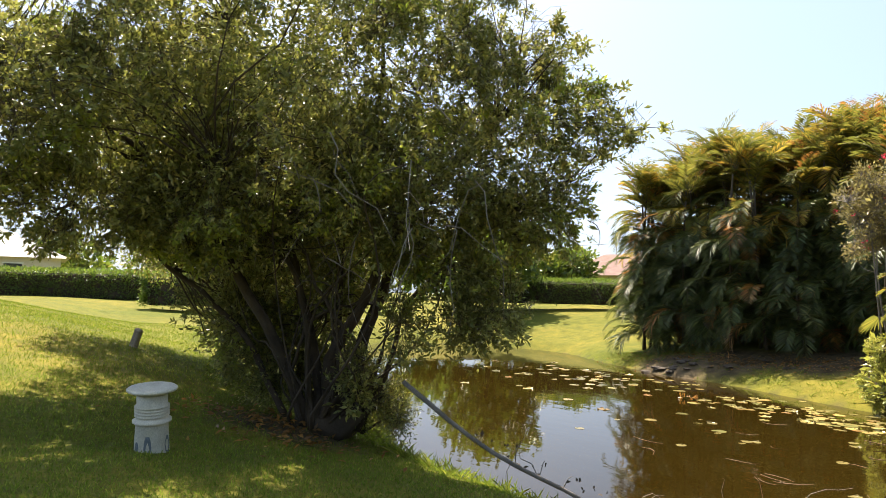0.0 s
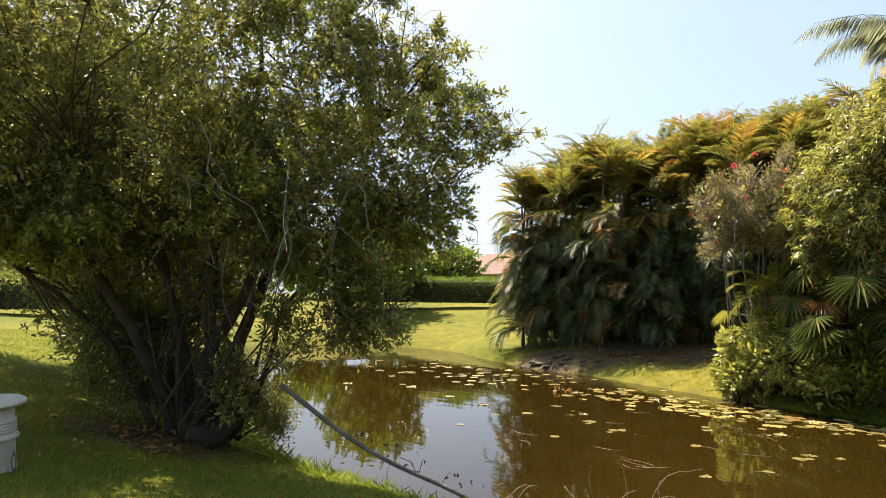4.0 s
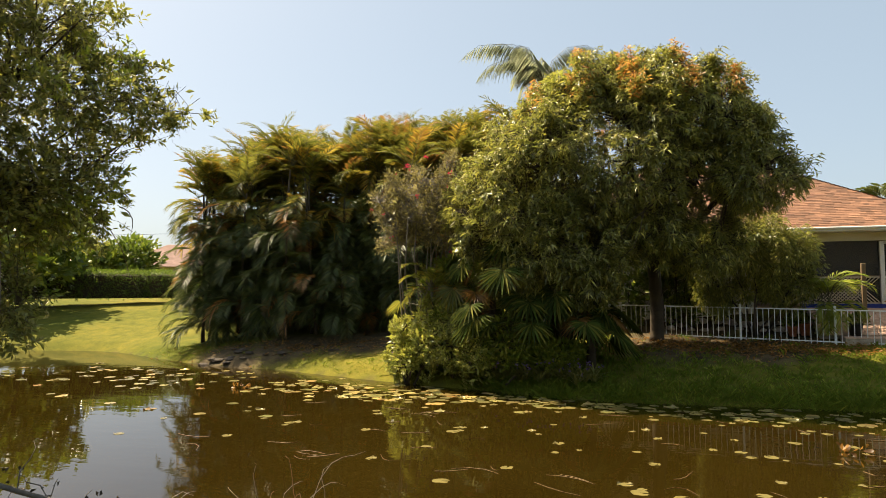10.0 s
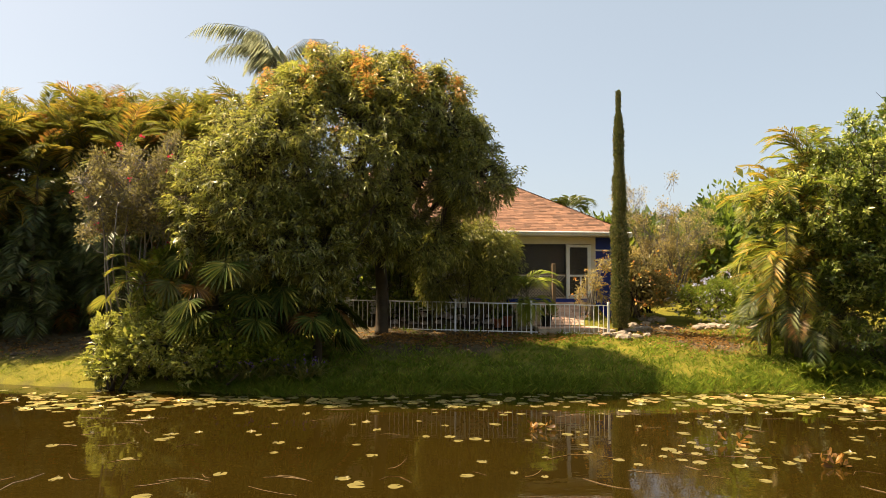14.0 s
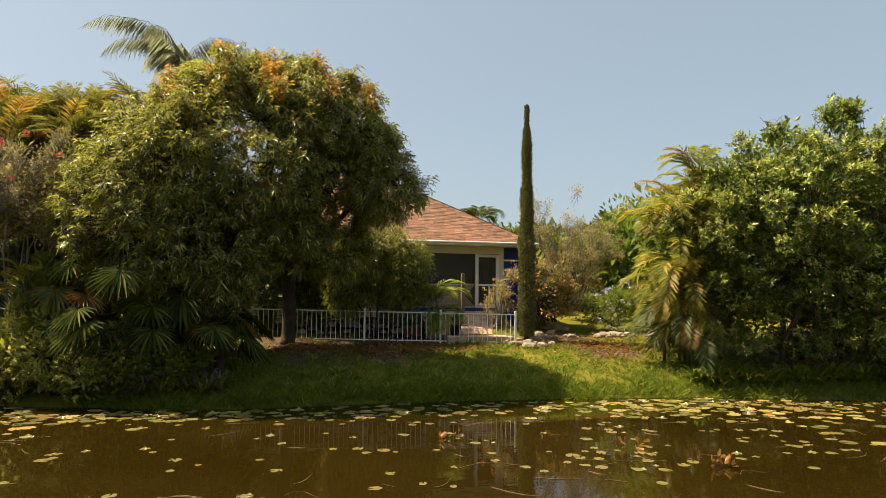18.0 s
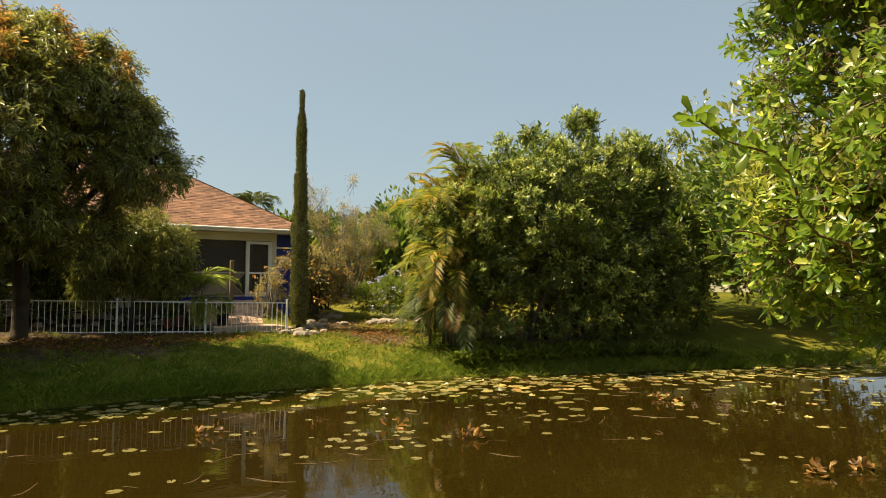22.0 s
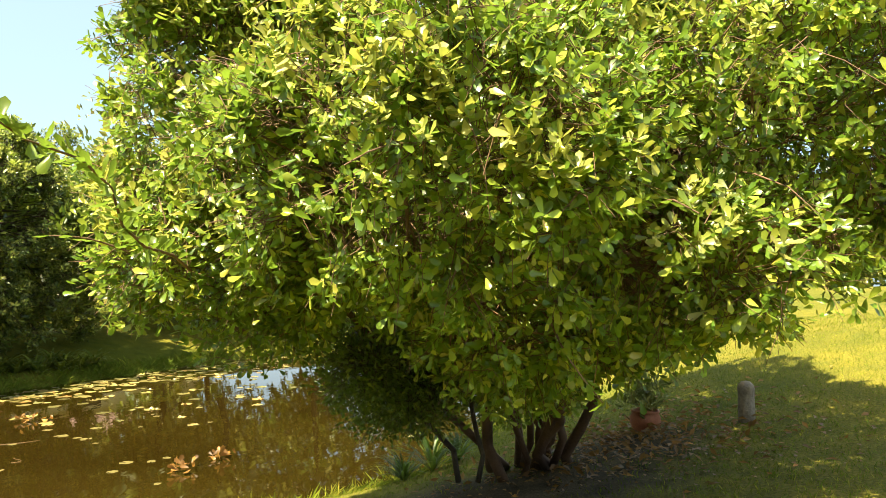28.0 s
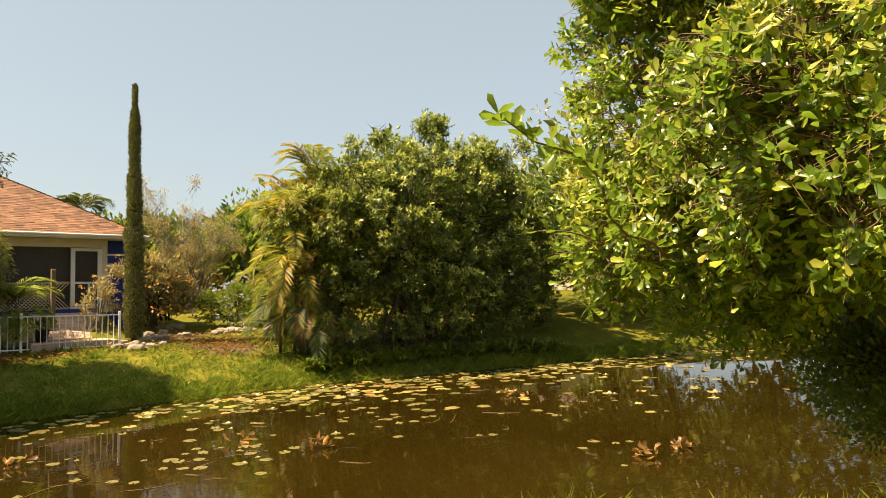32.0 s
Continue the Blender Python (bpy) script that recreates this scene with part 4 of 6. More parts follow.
# leaf litter on the bare soil
rng = np.random.RandomState(44)
lit = np.array([8.2, -0.8]) + rng.randn(700, 2) * np.array([1.1, 1.1])
lit = lit[shore_distance(lit) > 0.3]
lz = ground_height(lit) + 0.012
thing("leaf_litter", (0, 0, 0), "scattered dry brown leaves on bare soil", "leaves", kind="stuff",
      mesh=leaf_mesh("leaf_litter", np.column_stack([lit, lz]), np.column_stack([rng.randn(len(lit), 2), 0.15 * rng.randn(len(lit))]), np.tile([0, 0, 1.0], (len(lit), 1)) + 0.3 * rng.randn(len(lit), 3), 0.07, 0.035, M["leaf_dry"]))
def litter(x, y, sx, sy, n, seed, label):
    r = np.random.RandomState(seed)
    q = np.array([x, y]) + r.randn(n, 2) * np.array([sx, sy])
    thing("leaf_litter", (0, 0, 0), label, "leaves", kind="stuff",
          mesh=leaf_mesh("leaf_litter", np.column_stack([q, ground_height(q) + 0.03 + 0.06 * r.rand(n)]), np.column_stack([r.randn(n, 2), 0.3 * r.randn(n)]), np.tile([0, 0, 1.0], (n, 1)) + 0.4 * r.randn(n, 3), 0.12, 0.05, M["leaf_dry"]))


litter(2.4, 21.0, 2.6, 0.45, 2600, 45, "dry brown mango leaves lying along the fence")
litter(10.3, 20.6, 1.0, 0.8, 1500, 46, "dry tan leaves lying on the garden path")
litter(9.0, -1.1, 1.0, 0.9, 900, 51, "dry leaves on the shaded soil round the pot")
litter(-9.2, 3.4, 0.7, 0.6, 260, 50, "dry leaves on the bare soil under the tree")
litter(-12.0, 22.4, 3.0, 0.5, 900, 49, "dry palm litter below the palm stand")
# stone post
sx, sy = 8.75, -2.43
thing("stone_post", (sx, sy, on_ground(sx, sy)), "short weathered round-topped stone post on bare soil", "post",
      mesh=Shape().turned([(0.0, -0.05), (0.095, -0.05), (0.094, 0.1), (0.09, 0.34), (0.098, 0.37), (0.084, 0.42), (0.05, 0.455), (0.0, 0.465)], 20).mesh("stone_post", M["stone"], True))


def strap_plant(name, at, label, seed, n, length, mat, rise=0.9, wide=0.03, category="plant", group=""):
    """A rosette of long narrow leaves."""
    rng = np.random.RandomState(seed)
    v, f = [], []
    for k in range(n):
        h, e, L = rng.rand() * 6.283, rise * (0.5 + 0.6 * rng.rand()), length * (0.7 + 0.5 * rng.rand())
        p = np.zeros(3)
        side = np.array([math.cos(h), -math.sin(h), 0])
        o = len(v)
        for i in range(6):
            u = i / 5
            w = wide * (0.5 + 0.9 * u) * (1 - u) * 2 + 0.002
            v += [p + side * w * 0.5, p - side * w * 0.5]
            a = e - 1.5 * u ** 1.6
            p = p + np.array([math.sin(h) * math.cos(a), math.cos(h) * math.cos(a), math.sin(a)]) * L / 5
        f += [(o + 2 * i, o + 2 * i + 1, o + 2 * i + 3, o + 2 * i + 2) for i in range(5)]
    root = thing(name, at, label, category, group)
    stuff(part("foliage", mesh_from("foliage", v, f, mat), root))
    return root


for k, (x, y, r) in enumerate([(9.5, 1.45, 0.75), (9.95, 1.15, 0.55), (9.0, 1.75, 0.5)]):
    strap_plant("yucca", (x, y, on_ground(x, y)), "spiky dark green strap-leaved plant on the water's edge", 60 + k, 40, r, M["leaf_hedge"], 1.25, 0.03, group="waterside plants")
# ---- far bank: mango tree ----
MX, MY = 0.05, 21.7
mz = on_ground(MX, MY) - 0.05
rngM = np.random.RandomState(13)
fork = (MX - 0.05, MY - 0.2, mz + 2.6)
M_TRUNK = [([(MX, MY, mz), (MX + 0.03, MY, mz + 0.15), (MX + 0.05, MY, mz + 1.2), fork], 0.24, 0.19)] + [(bend(fork, e, 0.2, rngM, 9, 0.03), 0.13, 0.045) for e in
           [(-2.6, 19.5, 6.4), (-0.6, 19.6, 7.6), (1.6, 19.6, 6.8), (2.8, 19.2, 6.0), (-3.4, 19.2, 4.8), (0.6, 18.6, 5.6), (1.9, 19.0, 7.4)]]
M_BLOBS = [(-1.2, 19.8, 6.6, 3.1, 2.9, 2.85), (1.15, 19.8, 7.95, 1.6, 1.8, 1.4), (0.2, 19.8, 8.0, 1.7, 1.9, 1.6), (-1.7, 19.6, 8.0, 1.6, 1.7, 1.3), (2.45, 19.5, 6.85, 1.05, 1.2, 1.0), (2.75, 19.4, 5.75, 1.35, 1.4, 1.0), (1.3, 20.2, 4.1, 1.2, 1.0, 1.0), (-0.2, 19.2, 4.6, 1.4, 1.2, 1.0), (-3.0, 18.7, 6.0, 2.1, 1.8, 1.9), (-3.6, 18.9, 4.8, 2.2, 2.0, 2.1), (-2.2, 18.5, 3.9, 1.9, 1.4, 1.7)]
mango = tree("mango_tree", (MX, MY, mz), M_BLOBS, "domed mango tree with drooping leaves and orange new shoots on top", 41, 14500, 10, 0.22, 0.165, 0.038, M["leaf_mango"], M["bark"], M_TRUNK,
             limb_r=0.05, depth=0.35, lift=0.05, droop=0.38, jitter=0.75, twig=0.008, inner=0.04, fill=0.04, fill_size=1.2, bough=0.46, heads_of=13, gaps=0.8, rough=0.10, whorl=True,
             extra=(9, M["leaf_flush"], lambda p, d: (d[:, 2] > 0.2) & (p[:, 2] > 7.9) & (wobble(p, 2.6, 3) > 0.35)))
mp, md = clumps([(-2.2, 18.9, 8.75, 0.9, 0.6, 0.35)], 160, 47, 0.8)
stuff(part("yellow_flush", leaf_cloud("yellow_flush", mp, md, 9, 0.2, 0.2, 0.05, M["leaf_yellow"], 48, droop=0.3, whorl=True), mango, "bright yellow-green young leaves", at=Matrix.Translation((-MX, -MY, -mz))))

# ---- far bank: wide rounded tree ----
bx, by = 16.4, 18.2
bz = on_ground(bx, by) - 0.05
rngB = np.random.RandomState(14)
B_TRUNK = [(bend((bx + 2.0 * rngB.randn(), by + 0.6 * rngB.randn(), bz), (bx + 1.6 * rngB.randn(), by + 1.0 * rngB.randn(), 5.0), 0.2, rngB, 8, 0.03), 0.08, 0.035) for i in range(14)]
B_BLOBS = [(14.9, 17.6, 5.3, 3.2, 2.6, 2.7), (18.6, 17.0, 5.4, 3.4, 2.8, 3.1), (16.6, 18.2, 6.2, 3.4, 3.0, 2.5), (13.2, 17.6, 3.6, 1.8, 1.6, 2.0), (12.7, 18.0, 5.0, 1.5, 1.4, 1.8), (20.4, 16.6, 4.2, 2.8, 2.2, 2.7), (16.4, 16.6, 3.4, 3.4, 1.4, 2.4), (14.0, 17.5, 2.2, 2.0, 1.2, 1.3), (17.6, 16.8, 2.1, 2.6, 1.2, 1.3), (20.6, 15.9, 2.1, 2.0, 1.0, 1.2), (17.3, 17.6, 8.6, 0.8, 0.6, 0.6), (14.6, 17.4, 7.9, 0.6, 0.5, 0.5), (19.6, 17.4, 8.0, 0.8, 0.7, 0.6)]
# rosettes on upward-facing clumps carry painted sunlight in their pale colour
tree("broadleaf_tree", (bx, by, bz), B_BLOBS, "wide rounded evergreen tree with rosettes of pale green leaves", 51, 10500, 10, 0.22, 0.14, 0.056, M["leaf_bush"], M["bark"], B_TRUNK,
     limb_r=0.04, depth=0.42, twig=0.007, floor=1.0, inner=0.04, fill=0.12, fill_size=1.6, rough=0.34, bough=0.5, heads_of=22, whorl=True, extra=(9, M["leaf_rosette_lit"], lambda p, d: (d[:, 2] > -0.25) & (wobble(p, 3.4, 5) > 0.0)))


def frond(rng, base, heading, rise, length, droop, pairs, leaf, weep=0.0):
    """One feather leaf: rachis points and leaflet arrays."""
    t = np.linspace(0, 1, 9)
    a = rise - droop * t ** 1.3
    step = length / 8
    h = np.array([math.sin(heading), math.cos(heading), 0])
    pts = base + np.cumsum(np.column_stack([np.cos(a)[:, None] * h[None, :2], np.sin(a)]) * step, 0)
    u = np.linspace(0.18, 1, pairs)
    at = np.stack([np.interp(u, t, pts[:, i]) for i in range(3)], 1)
    tang = unit(np.gradient(pts, axis=0))
    tg = np.stack([np.interp(u, t, tang[:, i]) for i in range(3)], 1)
    side = np.array([h[1], -h[0], 0])
    up = np.cross(side, tg)
    size = leaf * np.sin(np.clip(u * 0.92 + 0.12, 0, 1) * math.pi) ** 0.6 + 0.06
    out = [[], [], [], []]
    for s in (1, -1):
        for lst, v in zip(out, (at, unit(tg * 0.75 + s * side * 0.75 + up * 0.22 + rng.randn(pairs, 3) * 0.07 - np.array([0, 0, weep])), unit(up + rng.randn(pairs, 3) * 0.2), size * (0.85 + 0.3 * rng.rand(pairs)))):
            lst.append(v)
    return (pts, *(np.concatenate(o) for o in out))


def frond_parts(root, lst, m, nm, thick, hang):
    if not lst:
        return
    B, W, N, Ln = (np.concatenate([q[i] for q in lst]) for i in (1, 2, 3, 4))
    stuff(part(nm, leaf_mesh(nm, B, W, N, Ln, Ln * thick, m, fold=0.01, droop=hang), root))
    sh = Shape()
    for q in lst:
        sh.tube(q[0][::2], np.linspace(0.014, 0.004, len(q[0][::2])), 3)
    stuff(part("frond_ribs", sh.mesh("frond_ribs", M["stem_palm"]), root))


def feather_palm(at, label, seed, stems, height, fronds, length, mat, mat_dry=None, low=0.35, group="", spread=0.7, leaf=0.42, lean=0.08, pairs=20, name="areca_palm", lean_to=None, mat_lit=None, droop=1.8, stem_r=0.055, dry=0.08, thick=0.095, hang=0.25, weep=0.0, gold=None, crest=0.45, stem_mat=None, erect=False):
    rng = np.random.RandomState(seed)
    root = thing(name, at, label, "palm", group)
    green, dead, lit, golden = [], [], [], []
    for k in range(stems):
        h = height * (0.82 + 0.25 * rng.rand())
        b = np.array([rng.randn() * spread * 0.5, rng.randn() * spread * 0.5, 0])
        top = b + np.array([rng.randn() * lean * h, rng.randn() * lean * h, h])
        line = bend(b, top, 0, rng, 7, 0.01)
        part("stem", Shape().tube(line, np.linspace(stem_r, stem_r * 0.65, 7), 7, 0.05).mesh("stem", stem_mat or M["stem_palm"], True), root)
        for j in range(fronds):
            g = 1.0 if j < fronds * crest else low + (1 - low) * rng.rand()
            start = line[0] + (line[-1] - line[0]) * g
            hd = rng.rand() * 6.283
            if lean_to is not None and (g < 0.9 or fronds < 20) and rng.rand() < 0.6:
                hd = lean_to + rng.randn() * 0.7
            up = (0.9 + 0.65 * rng.rand()) if g > 0.9 else 0.25 + 0.7 * rng.rand()
            fall = droop + 0.6 * rng.rand() + (0.25 if g < 0.9 else 0)
            if erect and g > 0.9:
                up, fall = 1.0 + 0.55 * rng.rand(), 0.8 + 0.9 * rng.rand()
            f = frond(rng, start, hd, up, length * (0.7 + 0.5 * rng.rand()), fall, pairs, leaf, weep)
            # high fronds get the colour lightened for sun, low ones the darker green
            (dead if mat_dry and rng.rand() < dry else golden if gold and g > 0.7 and rng.rand() < 0.24 else lit if mat_lit and g > 0.78 else green).append(f)
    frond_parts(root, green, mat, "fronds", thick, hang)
    frond_parts(root, lit, mat_lit, "upper_fronds", thick, hang)
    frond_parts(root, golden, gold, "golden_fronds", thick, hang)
    frond_parts(root, dead, mat_dry, "dry_fronds", thick, hang)
    return root


rng_p = np.random.RandomState(99)
for i in range(17):
    u = i / 16
    x, y = -17.9 + 12.3 * u, 24.2 + 1.7 * u + (i % 3) * 0.8
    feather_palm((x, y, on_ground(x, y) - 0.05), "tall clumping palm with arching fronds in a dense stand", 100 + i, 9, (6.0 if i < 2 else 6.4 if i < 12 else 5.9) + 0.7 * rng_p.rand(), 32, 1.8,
                 M["leaf_palm"], M["leaf_dry"], 0.05, "palm stand", 0.6 if i < 2 else 1.35, crest=0.3, erect=True, leaf=0.48, pairs=17, droop=1.5, thick=0.115, hang=0.25, lean_to=2.8, dry=0.06, stem_mat=M["bark"], mat_lit=M["leaf_palm_lit"], gold=M["leaf_palm_gold"])
# feathery palm standing behind the mango tree
feather_palm((-3.5, 24.5, on_ground(-3.5, 24.5)), "tall feathery palm rising behind the mango tree", 140, 1, 8.7, 15, 3.4, M["leaf_feather"], None, 0.99, "", 0.1, 0.62, 0.02, 36, "feather_palm", droop=2.1, thick=0.022, hang=0.5, stem_r=0.14, weep=1.2, lean_to=-1.5)
# palms beside the rounded tree
# their sunlit look is painted by leaf_palm_sun; the lowest keeps darker lower fronds
for k, (x, y, h, st) in enumerate([(12.0, 18.9, 2.2, 5), (12.4, 19.1, 3.9, 5), (13.4, 19.0, 5.2, 4)]):
    feather_palm((x, y, on_ground(x, y) - 0.05), "clumping palm with yellowing arching fronds", 150 + k, st, h, 12, 2.0, M["leaf_palm_sun" if k else "leaf_palm"], M["leaf_dry"], 0.3, "palms beside the round tree", 0.9, mat_lit=M["leaf_palm_sun"], gold=M["leaf_palm_gold"], lean_to=-2.0, dry=0.04, pairs=24)
# small bright palms in the garden and palm tops beyond the house
feather_palm((5.0, 22.3, 1.5), "small bright green feather palm behind the fence", 160, 3, 1.0, 12, 1.25, M["leaf_bright"], None, 0.5, "", 0.2, 0.32)
feather_palm((10.6, 36.0, 2.3), "tall palm with drooping fronds beyond the house", 161, 1, 4.2, 12, 1.7, M["leaf_palm"], None, 0.97, "", 0.1, 0.6, 0.02, name="feather_palm", droop=1.9, stem_r=0.13)
feather_palm((9.4, 37.0, 2.3), "tall palm with drooping fronds beyond the house", 162, 1, 4.5, 12, 1.7, M["leaf_palm"], None, 0.97, "", 0.1, 0.6, 0.02, name="feather_palm", droop=1.9, stem_r=0.13)


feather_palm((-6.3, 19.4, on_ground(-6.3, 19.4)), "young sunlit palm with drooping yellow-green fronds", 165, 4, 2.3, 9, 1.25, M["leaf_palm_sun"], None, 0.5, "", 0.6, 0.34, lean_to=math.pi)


def fan_palm(at, label, seed, n, size, height, mat, group="fan palms"):
    """Fan leaves of narrow blades on long stalks."""
    rng = np.random.RandomState(seed)
    root = thing("fan_palm", at, label, "palm", group)
    for k in range(n):
        h, e = rng.rand() * 6.283, 0.15 + 1.1 * rng.rand()
        d = np.array([math.sin(h) * math.cos(e), math.cos(h) * math.cos(e), math.sin(e)])
        base = np.array([0, 0, height * (0.35 + 0.3 * rng.rand())])
        hub = base + d * (0.5 + 0.5 * rng.rand()) * height * 0.8
        stalk = part("stalk", Shape().tube(bend(base, hub, 0.1, rng, 5, 0.03), np.linspace(0.014, 0.009, 5), 5).mesh("stalk", M["stem_palm"], True), root)
        side = unit(np.array([d[1], -d[0], 0.01]))
        tip = unit(d * np.array([1, 1, 0.15]) + np.array([0, 0, -0.9]))
        upv = np.cross(side, tip)
        m = 17
        a = np.linspace(-1.9, 1.9, m)
        way = np.cos(a)[:, None] * tip + np.sin(a)[:, None] * side + upv * 0.12
        L = size * (0.8 + 0.3 * rng.rand()) * (0.82 + 0.18 * np.cos(a))
        stuff(part("fan", leaf_mesh("fan", np.repeat(hub[None], m, 0) + way * 0.02, way, np.repeat(upv[None], m, 0), L, L * 0.1, M["leaf_dry"] if k >= n - 2 else mat, fold=0.03, droop=0.3), root, "withered brown fan" if k >= n - 2 else ""))
    part("trunk", Shape().tube([(0, 0, -0.1), (0.02, 0, height * 0.3), (0, 0.02, height * 0.65)], [0.13, 0.12, 0.09], 9, 0.12).mesh("trunk", M["bark"], True), root)
    return root


# shade is painted into the dark fans; the last palm has the sunlit colour
for k, (x, y, n, sz, h, mt) in enumerate([(-3.6, 18.9, 18, 0.8, 2.6, "leaf_palm"), (-2.4, 18.6, 16, 0.8, 2.0, "leaf_palm"), (-4.6, 19.3, 16, 0.75, 3.0, "leaf_palm"), (-1.7, 18.6, 10, 0.7, 1.6, "leaf_palm"), (-5.7, 18.9, 14, 0.62, 3.0, "leaf_palm_lit")]):
    mt = "leaf_fan_shade" if mt == "leaf_palm" else mt
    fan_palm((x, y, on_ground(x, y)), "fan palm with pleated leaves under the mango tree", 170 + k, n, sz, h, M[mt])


# ferns below the rounded tree and leafy plants along the shaded bank
for k in range(46):
    u = k / 45
    rng = np.random.RandomState(600 + k)
    x, y = 11.6 + 9.0 * u + 0.2 * rng.randn(), 17.2 - 2.6 * u + 0.35 * abs(rng.randn())
    strap_plant("fern", (x, y, on_ground(x, y)), "arching green fern on the shaded bank", 610 + k, 26, 0.75, M["leaf_fresh" if u < 0.5 else "leaf_bush"], 1.1, 0.07, "fern", "bank ferns")
for k in range(40):
    u = k / 39
    rng = np.random.RandomState(660 + k)
    x = -7.6 + 6.0 * u + 0.15 * rng.randn()
    y = float(np.interp(x, [-8.6, -5.1, -1.2], [19.3, 18.2, 17.25])) + 0.25 + 0.35 * rng.rand()
    clump = strap_plant("bank_plant", (x, y, on_ground(x, y)), "leafy green waterside plant with violet flowers", 670 + k, 34, 0.6, M["leaf_fresh" if u < 0.3 else "leaf_left"], 1.35, 0.05, "plant", "flowering bank plants")
    p = rng.randn(3, 3) * np.array([0.2, 0.2, 0.08]) + np.array([0, -0.15, 0.45])
    stuff(part("blossom", leaf_cloud("blossom", p, unit(rng.randn(3, 3)), 5, 0.02, 0.045, 0.035, M["petal_violet"], k), clump, "violet flowers"))


def shrub(name, at, blobs, label, seed, n, per, spread, length, width, mat, bark=None, stems=6, flowers=None, **kw):
    """blobs relative to at."""
    rng = np.random.RandomState(seed)
    x, y, z = at
    world_blobs = [(b[0] + x, b[1] + y, b[2] + z, *b[3:]) for b in blobs]
    lines = []
    for k in range(stems):
        b = blobs[k % len(blobs)]
        lines.append((bend((x + 0.15 * rng.randn(), y + 0.15 * rng.randn(), z - 0.05), (x + b[0] + 0.4 * b[3] * rng.randn(), y + b[1] + 0.4 * b[4] * rng.randn(), z + b[2]), 0.1, rng, 7, 0.04), 0.035, 0.012))
    kw.setdefault("bough", 0.2)
    root = tree(name, at, world_blobs, label, seed, n, per, spread, length, width, mat, bark or M["bark"], lines, limb_r=0.015, category=kw.pop("category", "shrub"), fill=kw.pop("fill", 0.15), **kw)
    if flowers:
        m, count, size = flowers
        p, d = clumps(world_blobs, count, seed + 5, 0.1, 0.2)
        stuff(part("blossom", leaf_cloud("blossom", p + d * 0.08, d, 5, size * 0.5, size, size * 0.7, m, seed + 6), root, at=Matrix.Translation(-Vector(at))))
    return root


G = on_ground
# grey tangle with pink flowers beside the palm stand
shrub("flowering_shrub", (-6.9, 19.6, G(-6.9, 19.6)), [(0.0, -0.6, 5.0, 1.5, 1.0, 1.1), (0.7, -0.4, 5.6, 1.1, 0.9, 0.8), (-0.7, -0.6, 4.4, 1.0, 0.8, 0.7), (0.7, -0.6, 4.3, 1.1, 0.8, 0.8)], "tall grey-leaved shrub with bare twigs and pink flowers", 201, 1300, 11, 0.2, 0.085, 0.034, M["leaf_grey"], M["bark_grey"], 14,
      (M["petal_pink"], 34, 0.075), twig=0.007, depth=0.6, fill=0.05)
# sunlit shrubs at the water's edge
# pale leaf_yellow puts the sun on this shrub into its colour
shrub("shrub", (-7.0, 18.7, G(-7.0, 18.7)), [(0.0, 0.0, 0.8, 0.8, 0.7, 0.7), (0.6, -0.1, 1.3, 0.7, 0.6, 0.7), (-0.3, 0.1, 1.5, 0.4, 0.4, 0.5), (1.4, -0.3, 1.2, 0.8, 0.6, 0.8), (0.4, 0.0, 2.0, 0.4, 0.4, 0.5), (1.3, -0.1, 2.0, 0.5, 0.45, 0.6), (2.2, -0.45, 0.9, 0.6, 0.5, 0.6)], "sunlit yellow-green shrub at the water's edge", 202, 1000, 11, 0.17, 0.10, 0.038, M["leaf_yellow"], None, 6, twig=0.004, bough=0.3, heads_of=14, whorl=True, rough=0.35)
shrub("shrub", (-5.6, 18.8, G(-5.6, 18.8)), [(0.0, 0.2, 1.2, 1.0, 0.8, 1.1), (0.8, 0.0, 0.8, 0.7, 0.6, 0.7), (-0.2, 0.4, 2.6, 0.9, 0.8, 1.0)], "leafy green shrub under the mango tree", 203, 520, 14, 0.18, 0.11, 0.045, M["leaf_fresh"], None, 6, twig=0.004)
shrub("shrub", (-3.9, 18.2, G(-3.9, 18.2)), [(0.0, 0.1, 0.9, 0.9, 0.6, 0.8), (1.2, 0.2, 0.7, 0.8, 0.6, 0.6)], "dark green shrub on the shaded bank", 204, 420, 14, 0.17, 0.10, 0.042, M["leaf_fresh"], None, 5, twig=0.004)
shrub("shrub", (-4.4, 20.4, G(-4.4, 20.4)), [(0.0, 0.2, 2.2, 1.9, 1.0, 2.0), (2.0, 0.2, 1.8, 1.4, 0.8, 1.5)], "dense dark shrub behind the fan palms", 205, 600, 14, 0.24, 0.18, 0.07, M["leaf_left"], None, 5, twig=0.004)
# drooping small tree in front of the house
shrub("small_tree", (3.0, 22.4, 1.4), [(0.0, 0.0, 2.6, 1.5, 0.9, 1.2), (0.8, -0.1, 2.1, 1.0, 0.7, 1.1), (-0.9, 0.0, 1.8, 1.0, 0.7, 1.2)], "small drooping tree with yellow-green tips before the house", 206, 1700, 12, 0.18, 0.14, 0.026, M["leaf_mango"], None, 7, twig=0.005, lift=-0.4, droop=0.3, category="tree", fill=0.03, bough=0.3)
shrub("shrub", (0.9, 23.3, G(0.9, 23.3)), [(0.0, 0.0, 1.5, 1.1, 0.4, 1.3), (-1.4, 0.0, 1.3, 0.9, 0.35, 1.2), (0.4, 0.0, 2.6, 0.8, 0.35, 0.7)], "dark leafy shrub against the house wall behind the fence", 213, 620, 12, 0.2, 0.15, 0.05, M["leaf_bush"], None, 7, twig=0.004, fill=0.1)
